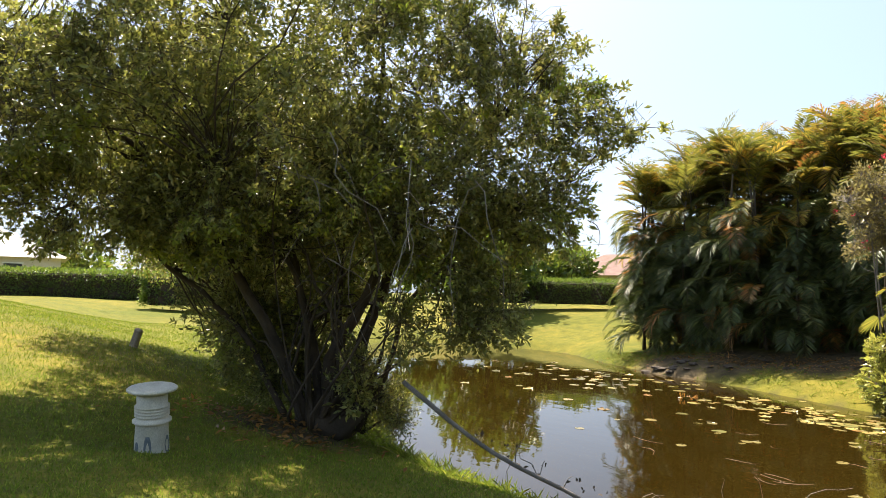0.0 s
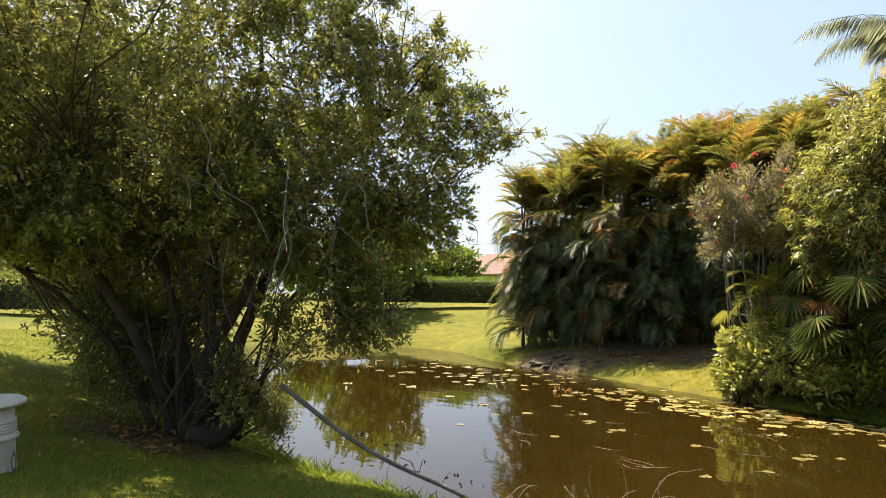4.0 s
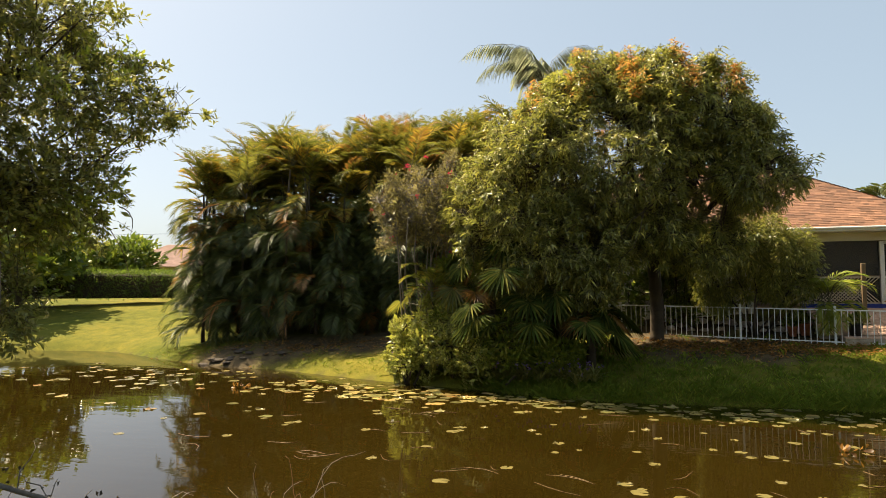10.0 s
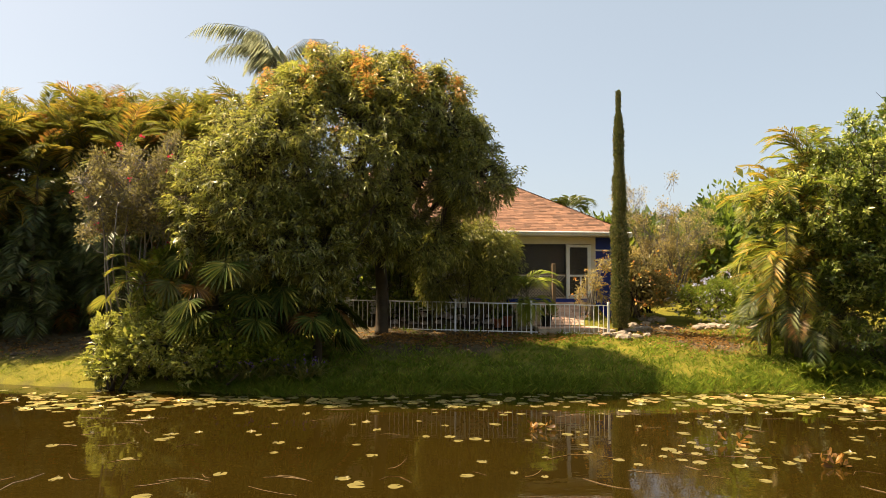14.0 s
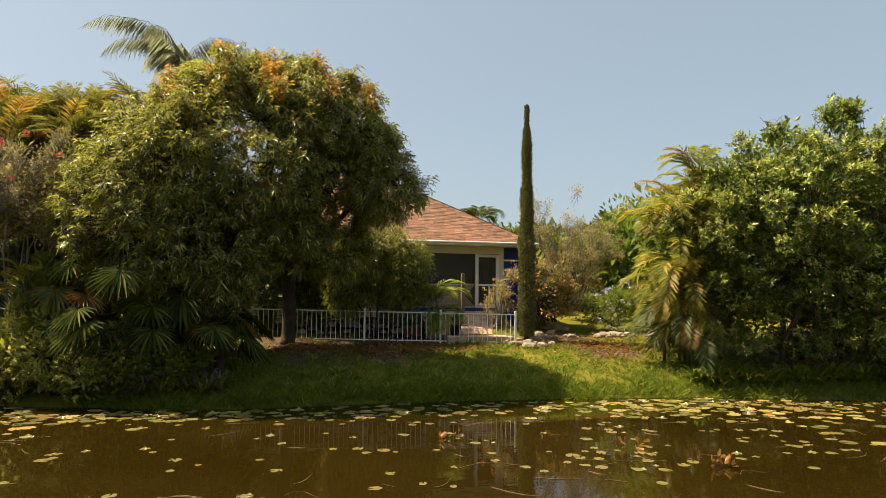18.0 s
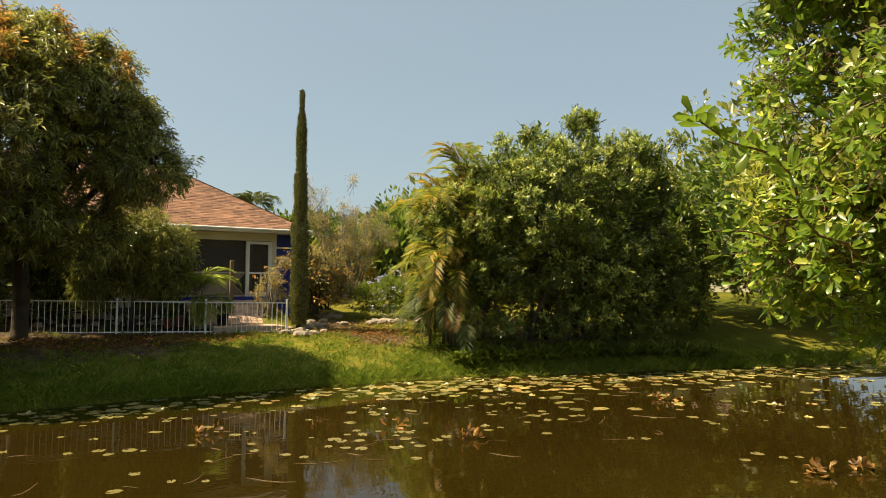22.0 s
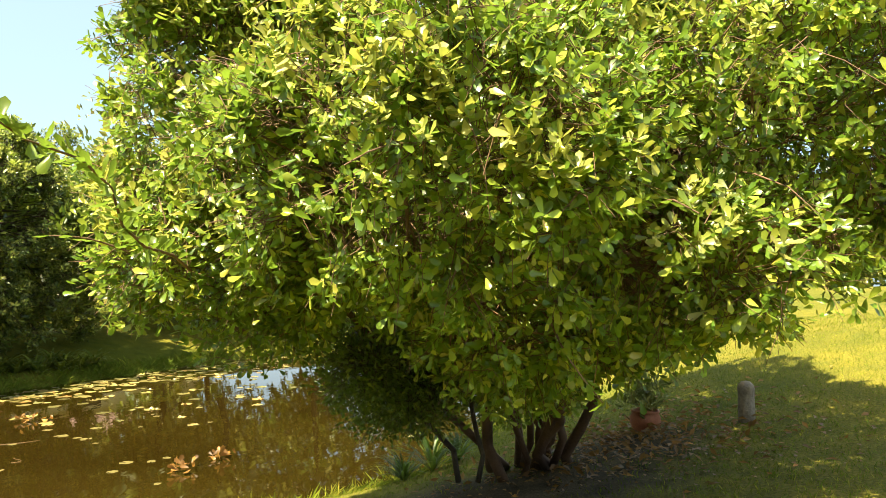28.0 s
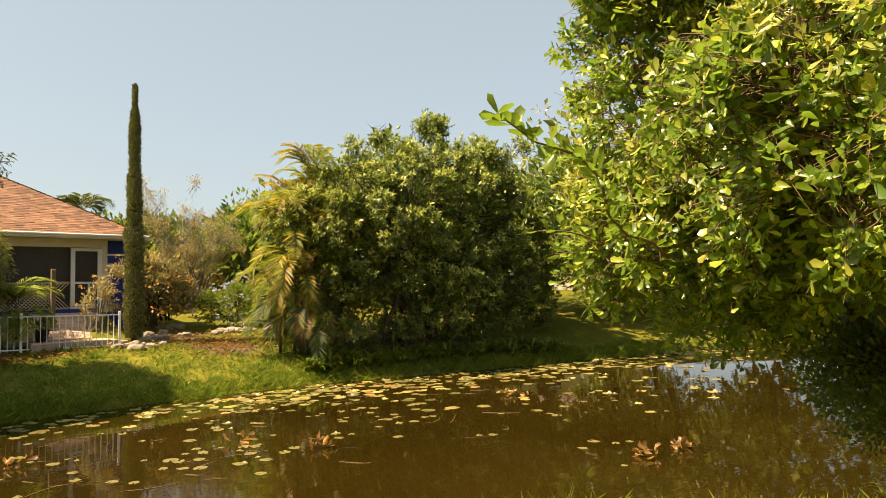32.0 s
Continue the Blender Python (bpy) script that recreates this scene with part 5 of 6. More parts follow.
# garden shrubs beside the cypress
shrub("shrub", (7.3, 22.6, 1.7), [(0.0, 0.0, 0.8, 0.55, 0.4, 0.7), (0.2, -0.1, 1.4, 0.4, 0.35, 0.45), (0.4, -0.1, 1.9, 0.28, 0.25, 0.4)], "thin garden shrub with red flowers beside the porch", 207, 170, 9, 0.14, 0.08, 0.035, M["leaf_tan"], M["bark_grey"], 6, (M["leaf_flush"], 40, 0.07), twig=0.004, fill=0)
shrub("shrub", (9.2, 23.2, 1.7), [(0.0, 0.0, 1.0, 0.8, 0.6, 0.9), (0.7, 0.3, 1.7, 0.6, 0.6, 0.6), (-0.4, 0.2, 1.9, 0.4, 0.4, 0.5), (1.2, 0.5, 1.1, 0.6, 0.5, 0.7)], "reddish garden shrub behind the cypress", 208, 460, 10, 0.18, 0.09, 0.035, M["leaf_grey"], None, 6, (M["leaf_flush"], 90, 0.11), twig=0.004)
shrub("bare_shrub", (11.6, 26.0, 2.2), [(0.0, 0.0, 3.2, 1.7, 1.2, 1.7), (-1.3, 0.3, 3.8, 0.9, 0.8, 1.1), (1.5, 0.2, 2.7, 1.0, 0.9, 1.3), (0.0, 0.0, 1.8, 1.6, 1.0, 1.0)], "tall open shrub with many pale bare stems and tan leaves", 209, 1150, 9, 0.22, 0.085, 0.03, M["leaf_tan"], M["bark_grey"], 26, twig=0.006, depth=0.8, fill=0)
shrub("shrub", (10.2, 24.6, 1.8), [(0.0, 0.0, 0.9, 0.8, 0.5, 0.8), (-0.7, 0.2, 0.7, 0.6, 0.5, 0.6)], "brown-leaved garden shrub beside the path", 214, 420, 10, 0.18, 0.1, 0.04, M["leaf_grey"], None, 6, twig=0.004)
shrub("plumbago", (12.2, 23.0, 1.7), [(0.0, 0.0, 0.6, 1.0, 0.8, 0.7), (-0.9, 0.2, 0.5, 0.7, 0.6, 0.5), (0.6, 0.2, 0.9, 0.8, 0.7, 0.6)], "low mounded shrub covered in pale blue flowers", 210, 420, 12, 0.14, 0.08, 0.035, M["leaf_fresh"], None, 5, (M["petal_blue"], 90, 0.09), twig=0.003)
shrub("shrub", (13.0, 20.8, G(13, 20.8)), [(0.0, 0.0, 1.0, 1.0, 0.8, 0.9)], "yellow-green shrub beside the palms", 211, 360, 12, 0.16, 0.12, 0.05, M["leaf_fresh"], None, 5, twig=0.003)
shrub("shrub", (10.2, 28.5, 2.3), [(0.0, 0.0, 1.2, 2.4, 1.0, 1.2), (3.2, 0.3, 1.4, 2.0, 1.0, 1.3)], "dry golden-brown shrubbery behind the garden", 212, 700, 12, 0.24, 0.13, 0.05, M["leaf_tan"], None, 6)


# ---- hedges and distance ----
def hedge(at, size, turn, label, seed, mat=None):
    lx, ly, lz = size
    root = thing("hedge", pose(*at, 0, 0, turn), label, "hedge", "clipped hedges")
    rng = np.random.RandomState(seed)
    n = int((lx * lz * 2 + lx * ly) * 60)
    f = rng.rand(n)
    p = np.column_stack([(rng.rand(n) - 0.5) * lx, (rng.rand(n) - 0.5) * ly, rng.rand(n) * lz])
    d = np.zeros((n, 3))
    top = f < lx * ly / (lx * lz * 2 + lx * ly) * 1.2
    front = ~top & (rng.rand(n) < 0.7)
    rest = ~top & ~front
    p[top, 2], d[top, 2] = lz, 1
    p[front, 1], d[front, 1] = -ly / 2, -1
    p[rest, 1], d[rest, 1] = ly / 2, 1
    ends = rng.rand(n) < ly / lx
    p[ends, 0] = np.sign(p[ends, 0]) * lx / 2
    p += rng.randn(n, 3) * 0.05
    p[:, 2] += (p[:, 2] > lz * 0.8) * wobble(p, 2.0, seed) * 0.06
    stuff(part("foliage", leaf_cloud("foliage", p, d, 5, 0.14, 0.13, 0.06, mat or M["leaf_hedge"], seed), root))
    part("twig_core", Shape().box((-lx / 2 + 0.1, -ly / 2 + 0.12, 0), (lx / 2 - 0.1, ly / 2 - 0.12, lz - 0.12), 0.1).mesh("twig_core", M["bark"]), root)
    return root


hedge((-44, 4.6, 2.15), (22, 1.4, 1.6), 82, "long clipped green hedge at the edge of the lawn", 1)
hedge((-33.5, 9.6, 2.05), (5.0, 1.6, 1.5), 60, "clipped green hedge block on the lawn", 2)
hedge((-33.5, 33.0, 2.3), (13, 1.4, 1.6), 35, "clipped green hedge behind the far lawn", 3)
hedge((-25.2, 35.2, 2.35), (3.4, 1.6, 1.75), 30, "taller clipped hedge block beside the palm stand", 4)


def far_house(at, turn, size, roof, label):
    lx, ly, h, r = size
    root = thing("house", pose(*at, 0, 0, turn), label, "house")
    part("wall", Shape().box((-lx / 2, -ly / 2, -0.3), (lx / 2, ly / 2, h)).mesh("wall", M["stucco"]), root)
    e, k = 0.6, ly / 2 + 0.6
    a, b = lx / 2 + e, ly / 2 + e
    part("roof", Shape().add([(-a, -b, h), (a, -b, h), (a, b, h), (-a, b, h), (-a + k, 0, h + r), (a - k, 0, h + r)], [(0, 1, 5, 4), (1, 2, 5), (2, 3, 4, 5), (3, 0, 4), (3, 2, 1, 0)]).mesh("roof", roof), root)
    for x in (-lx * 0.3, 0.0, lx * 0.3):
        w = part("window", Shape().box((x - 0.6, -ly / 2 - 0.03, 0.9), (x + 0.6, -ly / 2 + 0.05, 2.1)).mesh("window", M["black_plastic"]), root)
        part("window_frame", Shape().box((x - 0.7, -ly / 2 - 0.05, 2.1), (x + 0.7, -ly / 2 + 0.05, 2.2)).box((x - 0.7, -ly / 2 - 0.05, 0.8), (x + 0.7, -ly / 2 + 0.05, 0.9)).mesh("window_frame", M["white_paint"]), w)
    return root


far_house((-66, -1.0, 2.5), 85, (16, 9, 2.6, 2.6), M["roof_grey"], "single-storey house with a pale grey roof behind the hedge")
far_house((-44, 58, 2.5), 35, (16, 9, 2.5, 2.4), M["roof_far"], "single-storey house with a pinkish brown roof behind the hedge")
far_house((42, 31, 2.4), -50, (13, 8, 2.6, 2.2), M["roof_far"], "pale single-storey house seen between the trees")

FAR = [(-34.3, 28.8, 6.0), (-70, -16, 6), (-62, -9, 5), (-74, 8, 6), (-60, 14, 5.5), (-56, 22, 6), (-52, 29, 6.5), (-50, 36, 5), (-47, 42, 6), (-43, 46, 5), (-36, 52, 4.5), (-31, 56, 5), (-27, 50, 6), (-22, 48, 7), (-16, 46, 7), (-9, 47, 7), (-2, 46, 7), (6, 50, 5.5), (13, 47, 5.2), (19, 44, 5.5), (24, 41, 6), (29, 38, 7), (34, 35, 7),
       (26, 25, 6.5), (41, 24, 10.5), (46, 35, 11), (29, 14.6, 10), (33, 11.5, 10.5), (37, 8, 10), (36, 19, 7), (41, 14, 6), (46, 8, 6.5), (52, 1, 6), (56, -6, 6.5), (60, -14, 6), (22, 24, 6), (12.5, 33, 4.0), (16.5, 30, 4.8), (20, 28.5, 6), (64, -24, 6), (23.8, 18.6, 6.5), (27.5, 16.4, 6), (-78, -28, 6), (46, -15, 5.5), (51, -21, 6), (43, -23, 5.5), (54, -31, 6), (46, -34, 6)]
for k, (x, y, h) in enumerate(FAR):
    rng = np.random.RandomState(300 + k)
    r = h * 0.42
    blobs = [(x + rng.randn() * r * 0.6, y + rng.randn() * r * 0.6, 2.2 + h * (0.45 + 0.3 * rng.rand()), r * (0.7 + 0.4 * rng.rand()), r * (0.7 + 0.4 * rng.rand()), h * (0.28 + 0.12 * rng.rand())) for _ in range(4)]
    blobs.append((x, y, 2.2 + h * 0.35, r * 1.25, r * 1.1, h * 0.36))
    near = math.hypot(x, y) < 42
    tree("far_tree", (x, y, 2.2), blobs, "leafy green tree beyond the gardens", 300 + k, 520 if near else 300, 9 if near else 7, 0.4, 0.28 if near else 0.42, 0.13 if near else 0.22, M[("leaf_bush", "leaf_hedge", "leaf_mango")[k % 3]], M["bark"],
         [(bend((x, y, 2.0), (x, y, 2.2 + h * 0.6), 0, rng, 6, 0.03), 0.16, 0.06)], limb_r=0.05, depth=0.4, group="distant trees", inner=0.02, floor=2.3, rough=0.3, fill=0.3)
for k, (x, y, h) in enumerate([(-30.5, 47, 4.2), (-33, 50, 4.8), (-26.5, 42, 3.6), (-29, 43, 3.2)]):
    feather_palm((x, y, 2.4), "distant palm with drooping fronds", 400 + k, 1, h, 14, 2.2, M["leaf_palm_sun"], M["leaf_dry"], 0.9, "distant palms", 0.1, 0.5, 0.03, 18, "feather_palm", droop=1.8, stem_r=0.11)

# overhead wire between two poles
wire = thing("utility_line", (-46, 60, 2.5), "thin overhead wires on wooden utility poles", "utility line")
for x in (-34.0, 30.0):
    part("pole", Shape().tube([(x, 0, 0), (x, 0, 7.6)], [0.14, 0.11], 8).mesh("pole", M["timber"], True), wire)
for z in (4.6, 7.2):
    line = np.array([(-34 + 64 * t, 0, z - 0.8 * math.sin(math.pi * t)) for t in np.linspace(0, 1, 13)])
    part("wire", Shape().tube(line, [0.02] * 13, 4).mesh("wire", M["black_plastic"]), wire)


# ---- house ----
HX, HY, HZ = 2.0, 24.0, 2.25
house = thing("house", (HX, HY, HZ), "single-storey stucco house with a brown shingle hip roof and screened porch", "house")
W0, W1, WH = -6.5, 5.98, 2.42
# walls with the porch opening; blue plinth and blue end bay
part("wall", Shape().box((W0, 0, -0.9), (1.2, 0.2, WH)).box((5.80, 0, -0.9), (W1, 0.2, WH)).box((1.2, 0, 2.06), (5.80, 0.2, WH)).mesh("wall", M["stucco"]), house)
part("side_wall", Shape().box((6.6, 0.5, -0.9), (6.8, 9, WH)).box((W0, 8.8, -0.9), (6.6, 9, WH)).box((W0, 0.2, -0.9), (W0 + 0.2, 8.8, WH)).mesh("side_wall", M["stucco"]), house)
part("porch_wall", Shape().box((1.0, 3.0, -0.1), (6.0, 3.15, WH)).box((1.0, 0.2, -0.1), (1.15, 3.0, WH)).mesh("porch_wall", M["stucco"]), house)
part("porch_floor", Shape().box((1.15, 0.2, -0.12), (5.98, 3.0, -0.02)).mesh("porch_floor", M["paver"]), house)
part("ceiling", Shape().box((W0 + 0.2, 0.2, WH - 0.05), (6.6, 8.8, WH)).mesh("ceiling", M["stucco"]), house)
part("plinth", Shape().box((2.6, -0.03, -0.12), (5.80, 0.0, 0.05)).mesh("plinth", M["stucco_blue"]), house, "blue painted plinth")
bay = part("blue_bay", Shape().box((W1, 0.25, -0.9), (6.8, 0.45, WH)).mesh("blue_bay", M["stucco_blue"]), house, "blue painted end bay")
for z in (1.45, 1.82):
    part("band", Shape().box((W1 + 0.03, 0.2, z), (6.7, 0.25, z + 0.06)).mesh("band", M["white_paint"]), bay)
# roof: deck, overlapping shingle tabs, fascia and gutter
EV, RISE, OV = WH + 0.04, 0.60, 0.65
rx0, rx1, ry0, ry1 = W0 - OV, 6.8 + OV - 0.35, -OV, 9 + OV
half = (ry1 - ry0) / 2
part("roof_deck", Shape().add([(rx0, ry0, EV), (rx1, ry0, EV), (rx1, ry1, EV), (rx0, ry1, EV), (rx0 + half, ry0 + half, EV + half * RISE), (rx1 - half, ry0 + half, EV + half * RISE)],
                              [(0, 1, 5, 4), (1, 2, 5), (2, 3, 4, 5), (3, 0, 4), (3, 2, 1, 0)]).mesh("roof_deck", M["shingle"]), house)
rng = np.random.RandomState(6)
v, f = [], []
rows = 46
for r in range(rows):
    for face in (0, 1):
        s0, s1 = half * r / rows, half * (r + 1.25) / rows
        lo, hi = (rx0 + s0, rx1 - s0) if face == 0 else (ry0 + s0, ry1 - s0)
        x = lo - 0.15 * rng.rand()
        while x < hi:
            w = 0.16 + 0.2 * rng.rand()
            a, b = max(x, lo), min(x + w - 0.008, hi)
            x += w
            if b - a < 0.05:
                continue
            lift = 0.008 + 0.010 * rng.rand()
            o = len(v)
            pts = []
            for p, q, s, l in ((a, 0, s0, lift), (b, 0, s0, lift), (min(b, hi - (s1 - s0)), 1, min(s1, half), 0.006), (max(a, lo + (s1 - s0)) if face == 0 else max(a, lo), 1, min(s1, half), 0.006), (a, 0, s0, 0.0), (b, 0, s0, 0.0)):
                z = EV + s * RISE + l
                pts.append((p, ry0 + s - l * 0.5, z) if face == 0 else (rx1 - s + l * 0.5, p, z))
            v += pts
            f += [(o, o + 1, o + 2, o + 3), (o + 4, o + 5, o + 1, o)]
stuff(part("shingles", mesh_from("shingles", v, f, M["shingle"]), house, "brown asphalt shingle tabs"))
part("fascia", Shape().box((rx0, ry0 - 0.03, EV - 0.11), (rx1, ry0, EV + 0.02)).box((rx1, ry0 - 0.03, EV - 0.16), (rx1 + 0.03, ry1, EV + 0.02)).mesh("fascia", M["white_paint"]), house, "white fascia board")
part("gutter", Shape().box((rx0, ry0 - 0.11, EV - 0.06), (rx1, ry0 - 0.03, EV + 0.01), 0.02).mesh("gutter", M["white_metal"]), house)
part("soffit", Shape().box((rx0, ry0, EV - 0.14), (rx1, 0.0, EV - 0.11)).mesh("soffit", M["stucco"]), house)
# porch screen with its posts
screen = part("insect_screen", Shape().box((1.2, 0.08, 0.06), (4.86, 0.085, 2.06)).mesh("insect_screen", M["screen"]), house, "dark insect screen")
for x in (1.2, 3.02):
    part("screen_post", Shape().box((x, 0.03, 0.06), (x + 0.05, 0.08, 2.06), 0.004).mesh("screen_post", M["timber"]), screen)
part("screen_rail", Shape().box((1.2, 0.03, 0.90), (4.86, 0.078, 0.95)).mesh("screen_rail", M["timber"]), screen)
# lattice of crossed slats below the rail
lattice = part("lattice", Shape().box((1.2, -0.01, 0.06), (4.84, 0.02, 0.10)).box((1.2, -0.01, 0.88), (4.84, 0.02, 0.92)).mesh("lattice", M["lattice"]), house, "beige diagonal garden lattice")
slat = Shape().box((-0.014, -0.003, -0.57), (0.014, 0.003, 0.57)).mesh("slat", M["lattice"])
for k in range(27):
    for sgn in (-1, 1):
        part("slat", slat, lattice, at=pose(1.62 + k * 0.108, 0.006 + 0.003 * sgn, 0.49, 0, 45 * sgn, 0))
# screen door
door = part("door", Shape().box((4.86, -0.03, 0.04), (4.99, 0.05, 2.04), 0.006).box((5.67, -0.03, 0.04), (5.80, 0.05, 2.04), 0.006).box((4.96, -0.03, 1.94), (5.70, 0.05, 2.04)).box((4.96, -0.025, 0.86), (5.70, 0.045, 0.93)).box((4.96, -0.025, 0.04), (5.70, 0.045, 0.20)).box((5.38, -0.02, 0.2), (5.44, 0.04, 0.86)).mesh("door", M["white_paint"]), house, "white framed screen door")
part("door_screen", Shape().box((4.96, 0.01, 0.2), (5.70, 0.014, 1.94)).mesh("door_screen", M["screen"]), door)
part("handle", Shape().tube([(5.66, -0.03, 0.98), (5.66, -0.07, 1.0), (5.66, -0.07, 1.1), (5.66, -0.03, 1.12)], [0.008] * 4, 6).mesh("handle", M["black_plastic"]), door)

# garden between the house and the fence: stepped paving held by stones
paver = Shape().box((-0.143, -0.093, -0.03), (0.143, 0.093, 0.0), 0.006).mesh("paver", M["paver"])
for x0, x1, y0, z, run, tilt in [(5.2, 7.5, 21.48, 1.40, 0.6, 4.0), (4.7, 7.75, 22.08, 1.45, 1.82, 24.2)]:
    terrace = thing("patio", pose((x0 + x1) / 2, y0, z, tilt, 0, 0), "pinkish paved garden terrace", "patio", "terraces", kind="structure", mesh=Shape().box((-(x1 - x0) / 2, 0, -0.3), ((x1 - x0) / 2, run, -0.03)).mesh("patio", M["stone"]))
    for i in range(int((x1 - x0) / 0.3)):
        for j in range(int(run / 0.2)):
            part("paver", paver, terrace, at=pose(-(x1 - x0) / 2 + 0.15 + i * 0.3, 0.1 + j * 0.2, 0.002 * ((i * 7 + j * 3) % 3)))


def rock_mesh(seed, mat):
    bm = bmesh.new()
    bmesh.ops.create_icosphere(bm, subdivisions=2, radius=1.0)
    rng = np.random.RandomState(seed)
    off = Vector(rng.randn(3) * 9)
    for vtx in bm.verts:
        n = noise.noise(vtx.co * 1.1 + off) * 0.45 + noise.noise(vtx.co * 2.7 + off) * 0.18
        vtx.co *= 1 + n
        vtx.co.z = max(vtx.co.z, -0.45)
    me = bpy.data.meshes.new("rock")
    bm.to_mesh(me)
    bm.free()
    me.materials.append(mat)
    return me


ROCKS = [rock_mesh(k, M["stone"]) for k in range(5)]
DARK_ROCKS = [rock_mesh(20 + k, M["stone_dark"]) for k in range(4)]


def rock(x, y, r, k, dark=False, z=None, flat=0.65):
    rr = np.random.RandomState(800 + k)
    thing("rock", Matrix.LocRotScale((x, y, (on_ground(x, y) if z is None else z) + r * 0.2), Euler((0, 0, rr.rand() * 6.28)), (r, r * (0.7 + 0.4 * rr.rand()), r * flat)),
          "dark earthy stone on the bank" if dark else "pale weathered garden stone", "rock", "bank stones" if dark else "garden stones", mesh=(DARK_ROCKS if dark else ROCKS)[k % 4])


rng = np.random.RandomState(31)
k = 0
for x, y, r, n, sx, sy in [(7.95, 21.05, 0.2, 9, 0.35, 0.25), (8.7, 21.7, 0.2, 7, 0.3, 0.3), (9.9, 23.6, 0.17, 9, 0.35, 0.4), (11.2, 22.3, 0.17, 12, 0.7, 0.15), (12.4, 22.0, 0.16, 6, 0.5, 0.15)]:
    for _ in range(n):
        rock(x + rng.randn() * sx, y + rng.randn() * sy, r * (0.6 + 0.7 * rng.rand()), k)
        k += 1
for x in np.arange(0.6, 5.0, 0.34):
    for dy in (22.95 - 0.183 * x + 0.45, 22.95 - 0.183 * x + 0.95):
        rock(x + rng.randn() * 0.1, dy + rng.randn() * 0.12, 0.16 * (0.7 + 0.7 * rng.rand()), k)
        k += 1
for x, y, r, n, sx, sy in [(-15.2, 21.4, 0.17, 14, 0.6, 0.25), (-12.2, 22.0, 0.12, 9, 1.6, 0.4)]:
    for _ in range(n):
        rock(x + rng.randn() * sx, y + rng.randn() * sy, r * (0.5 + 0.8 * rng.rand()), k, True, flat=0.36)
        k += 1

# garden pots and a timber post
for x, y, z, r, h, mt, lb in [(4.0, 22.35, 1.35, 0.14, 0.3, "terracotta", "terracotta flower pot behind the fence"), (4.35, 22.4, 1.38, 0.17, 0.36, "terracotta", "large terracotta flower pot behind the fence"), (5.55, 21.85, 1.43, 0.2, 0.36, "black_plastic", "black plastic planter beside the paving")]:
    pt = thing("flower_pot", (x, y, z), lb, "plant pot", "garden pots")
    part("pot", Shape().turned([(0.0, 0), (r * 0.7, 0), (r * 0.95, h * 0.85), (r * 1.08, h * 0.86), (r * 1.08, h), (r * 0.95, h), (r * 0.9, h * 0.9), (0.0, h * 0.88)], 24).mesh("pot", M[mt], True), pt)
    q = np.column_stack([np.random.RandomState(int(x * 10)).randn(40, 2) * 0.12, h + 0.25 * np.random.RandomState(3).rand(40)])
    stuff(part("plant", leaf_cloud("plant", q, np.tile([0, 0, 1.0], (40, 1)), 6, 0.1, 0.12, 0.04, M["leaf_bush"], int(x * 10)), pt))
thing("timber_post", (6.06, 22.8, 1.8), "weathered upright timber post in the garden", "post", mesh=Shape().box((-0.06, -0.06, -0.3), (0.06, 0.06, 1.75), 0.012).mesh("timber_post", M["timber"]))

# fence
F0, F1 = Vector((7.45, 21.2, 1.1)), Vector((-2.4, 23.0, 1.25))
fence = thing("fence", F0, "white metal picket fence along the garden", "fence")
n = int((F1 - F0).length / 0.155)
pick = Shape().box((-0.009, -0.009, 0.05), (0.009, 0.009, 1.03)).mesh("picket", M["white_metal"])
post = Shape().box((-0.03, -0.03, -0.15), (0.03, 0.03, 1.12), 0.006).box((-0.036, -0.036, 1.12), (0.036, 0.036, 1.15), 0.01).mesh("post", M["white_metal"])
for i in range(n + 1):
    q = (F1 - F0) * (i / n)
    part("post" if i % 16 == 0 else "picket", post if i % 16 == 0 else pick, fence, at=Matrix.Translation(q))
for z in (0.12, 1.04):
    part("rail", Shape().tube([(0, 0, z), tuple(F1 - F0 + Vector((0, 0, z)))], [0.024, 0.024], 4).mesh("rail", M["white_metal"]), fence)

# cypress
CX, CY = 8.0, 21.6
rng = np.random.RandomState(8)
cyp = thing("cypress_tree", (CX, CY, on_ground(CX, CY)), "tall narrow column cypress with dark dense foliage", "tree")
n = 4600
zz = rng.rand(n) ** 1.1 * 7.95 + 0.15
rr = 0.265 * np.interp(zz, [0, 0.8, 2.5, 5.0, 6.7, 7.5, 8.1], [0.7, 1.0, 0.94, 0.66, 0.32, 0.06, 0.0]) * (0.5 + 0.5 * rng.rand(n) ** 0.4)
aa = rng.rand(n) * 6.283
d = np.column_stack([np.cos(aa), np.sin(aa), np.zeros(n)])
p = d * rr[:, None] + np.array([0, 0, 1.0]) * zz[:, None]
p += d * (wobble(p, 3.5, 4) * 0.05)[:, None]
stuff(part("crown", leaf_cloud("crown", p, d, 8, 0.045, 0.085, 0.026, M["leaf_cypress"], 3, lift=1.3), cyp))
part("trunk", Shape().tube([(0, 0, -0.1), (0, 0, 4), (0, 0, 7.8)], [0.09, 0.06, 0.012], 7).mesh("trunk", M["bark"], True), cyp)


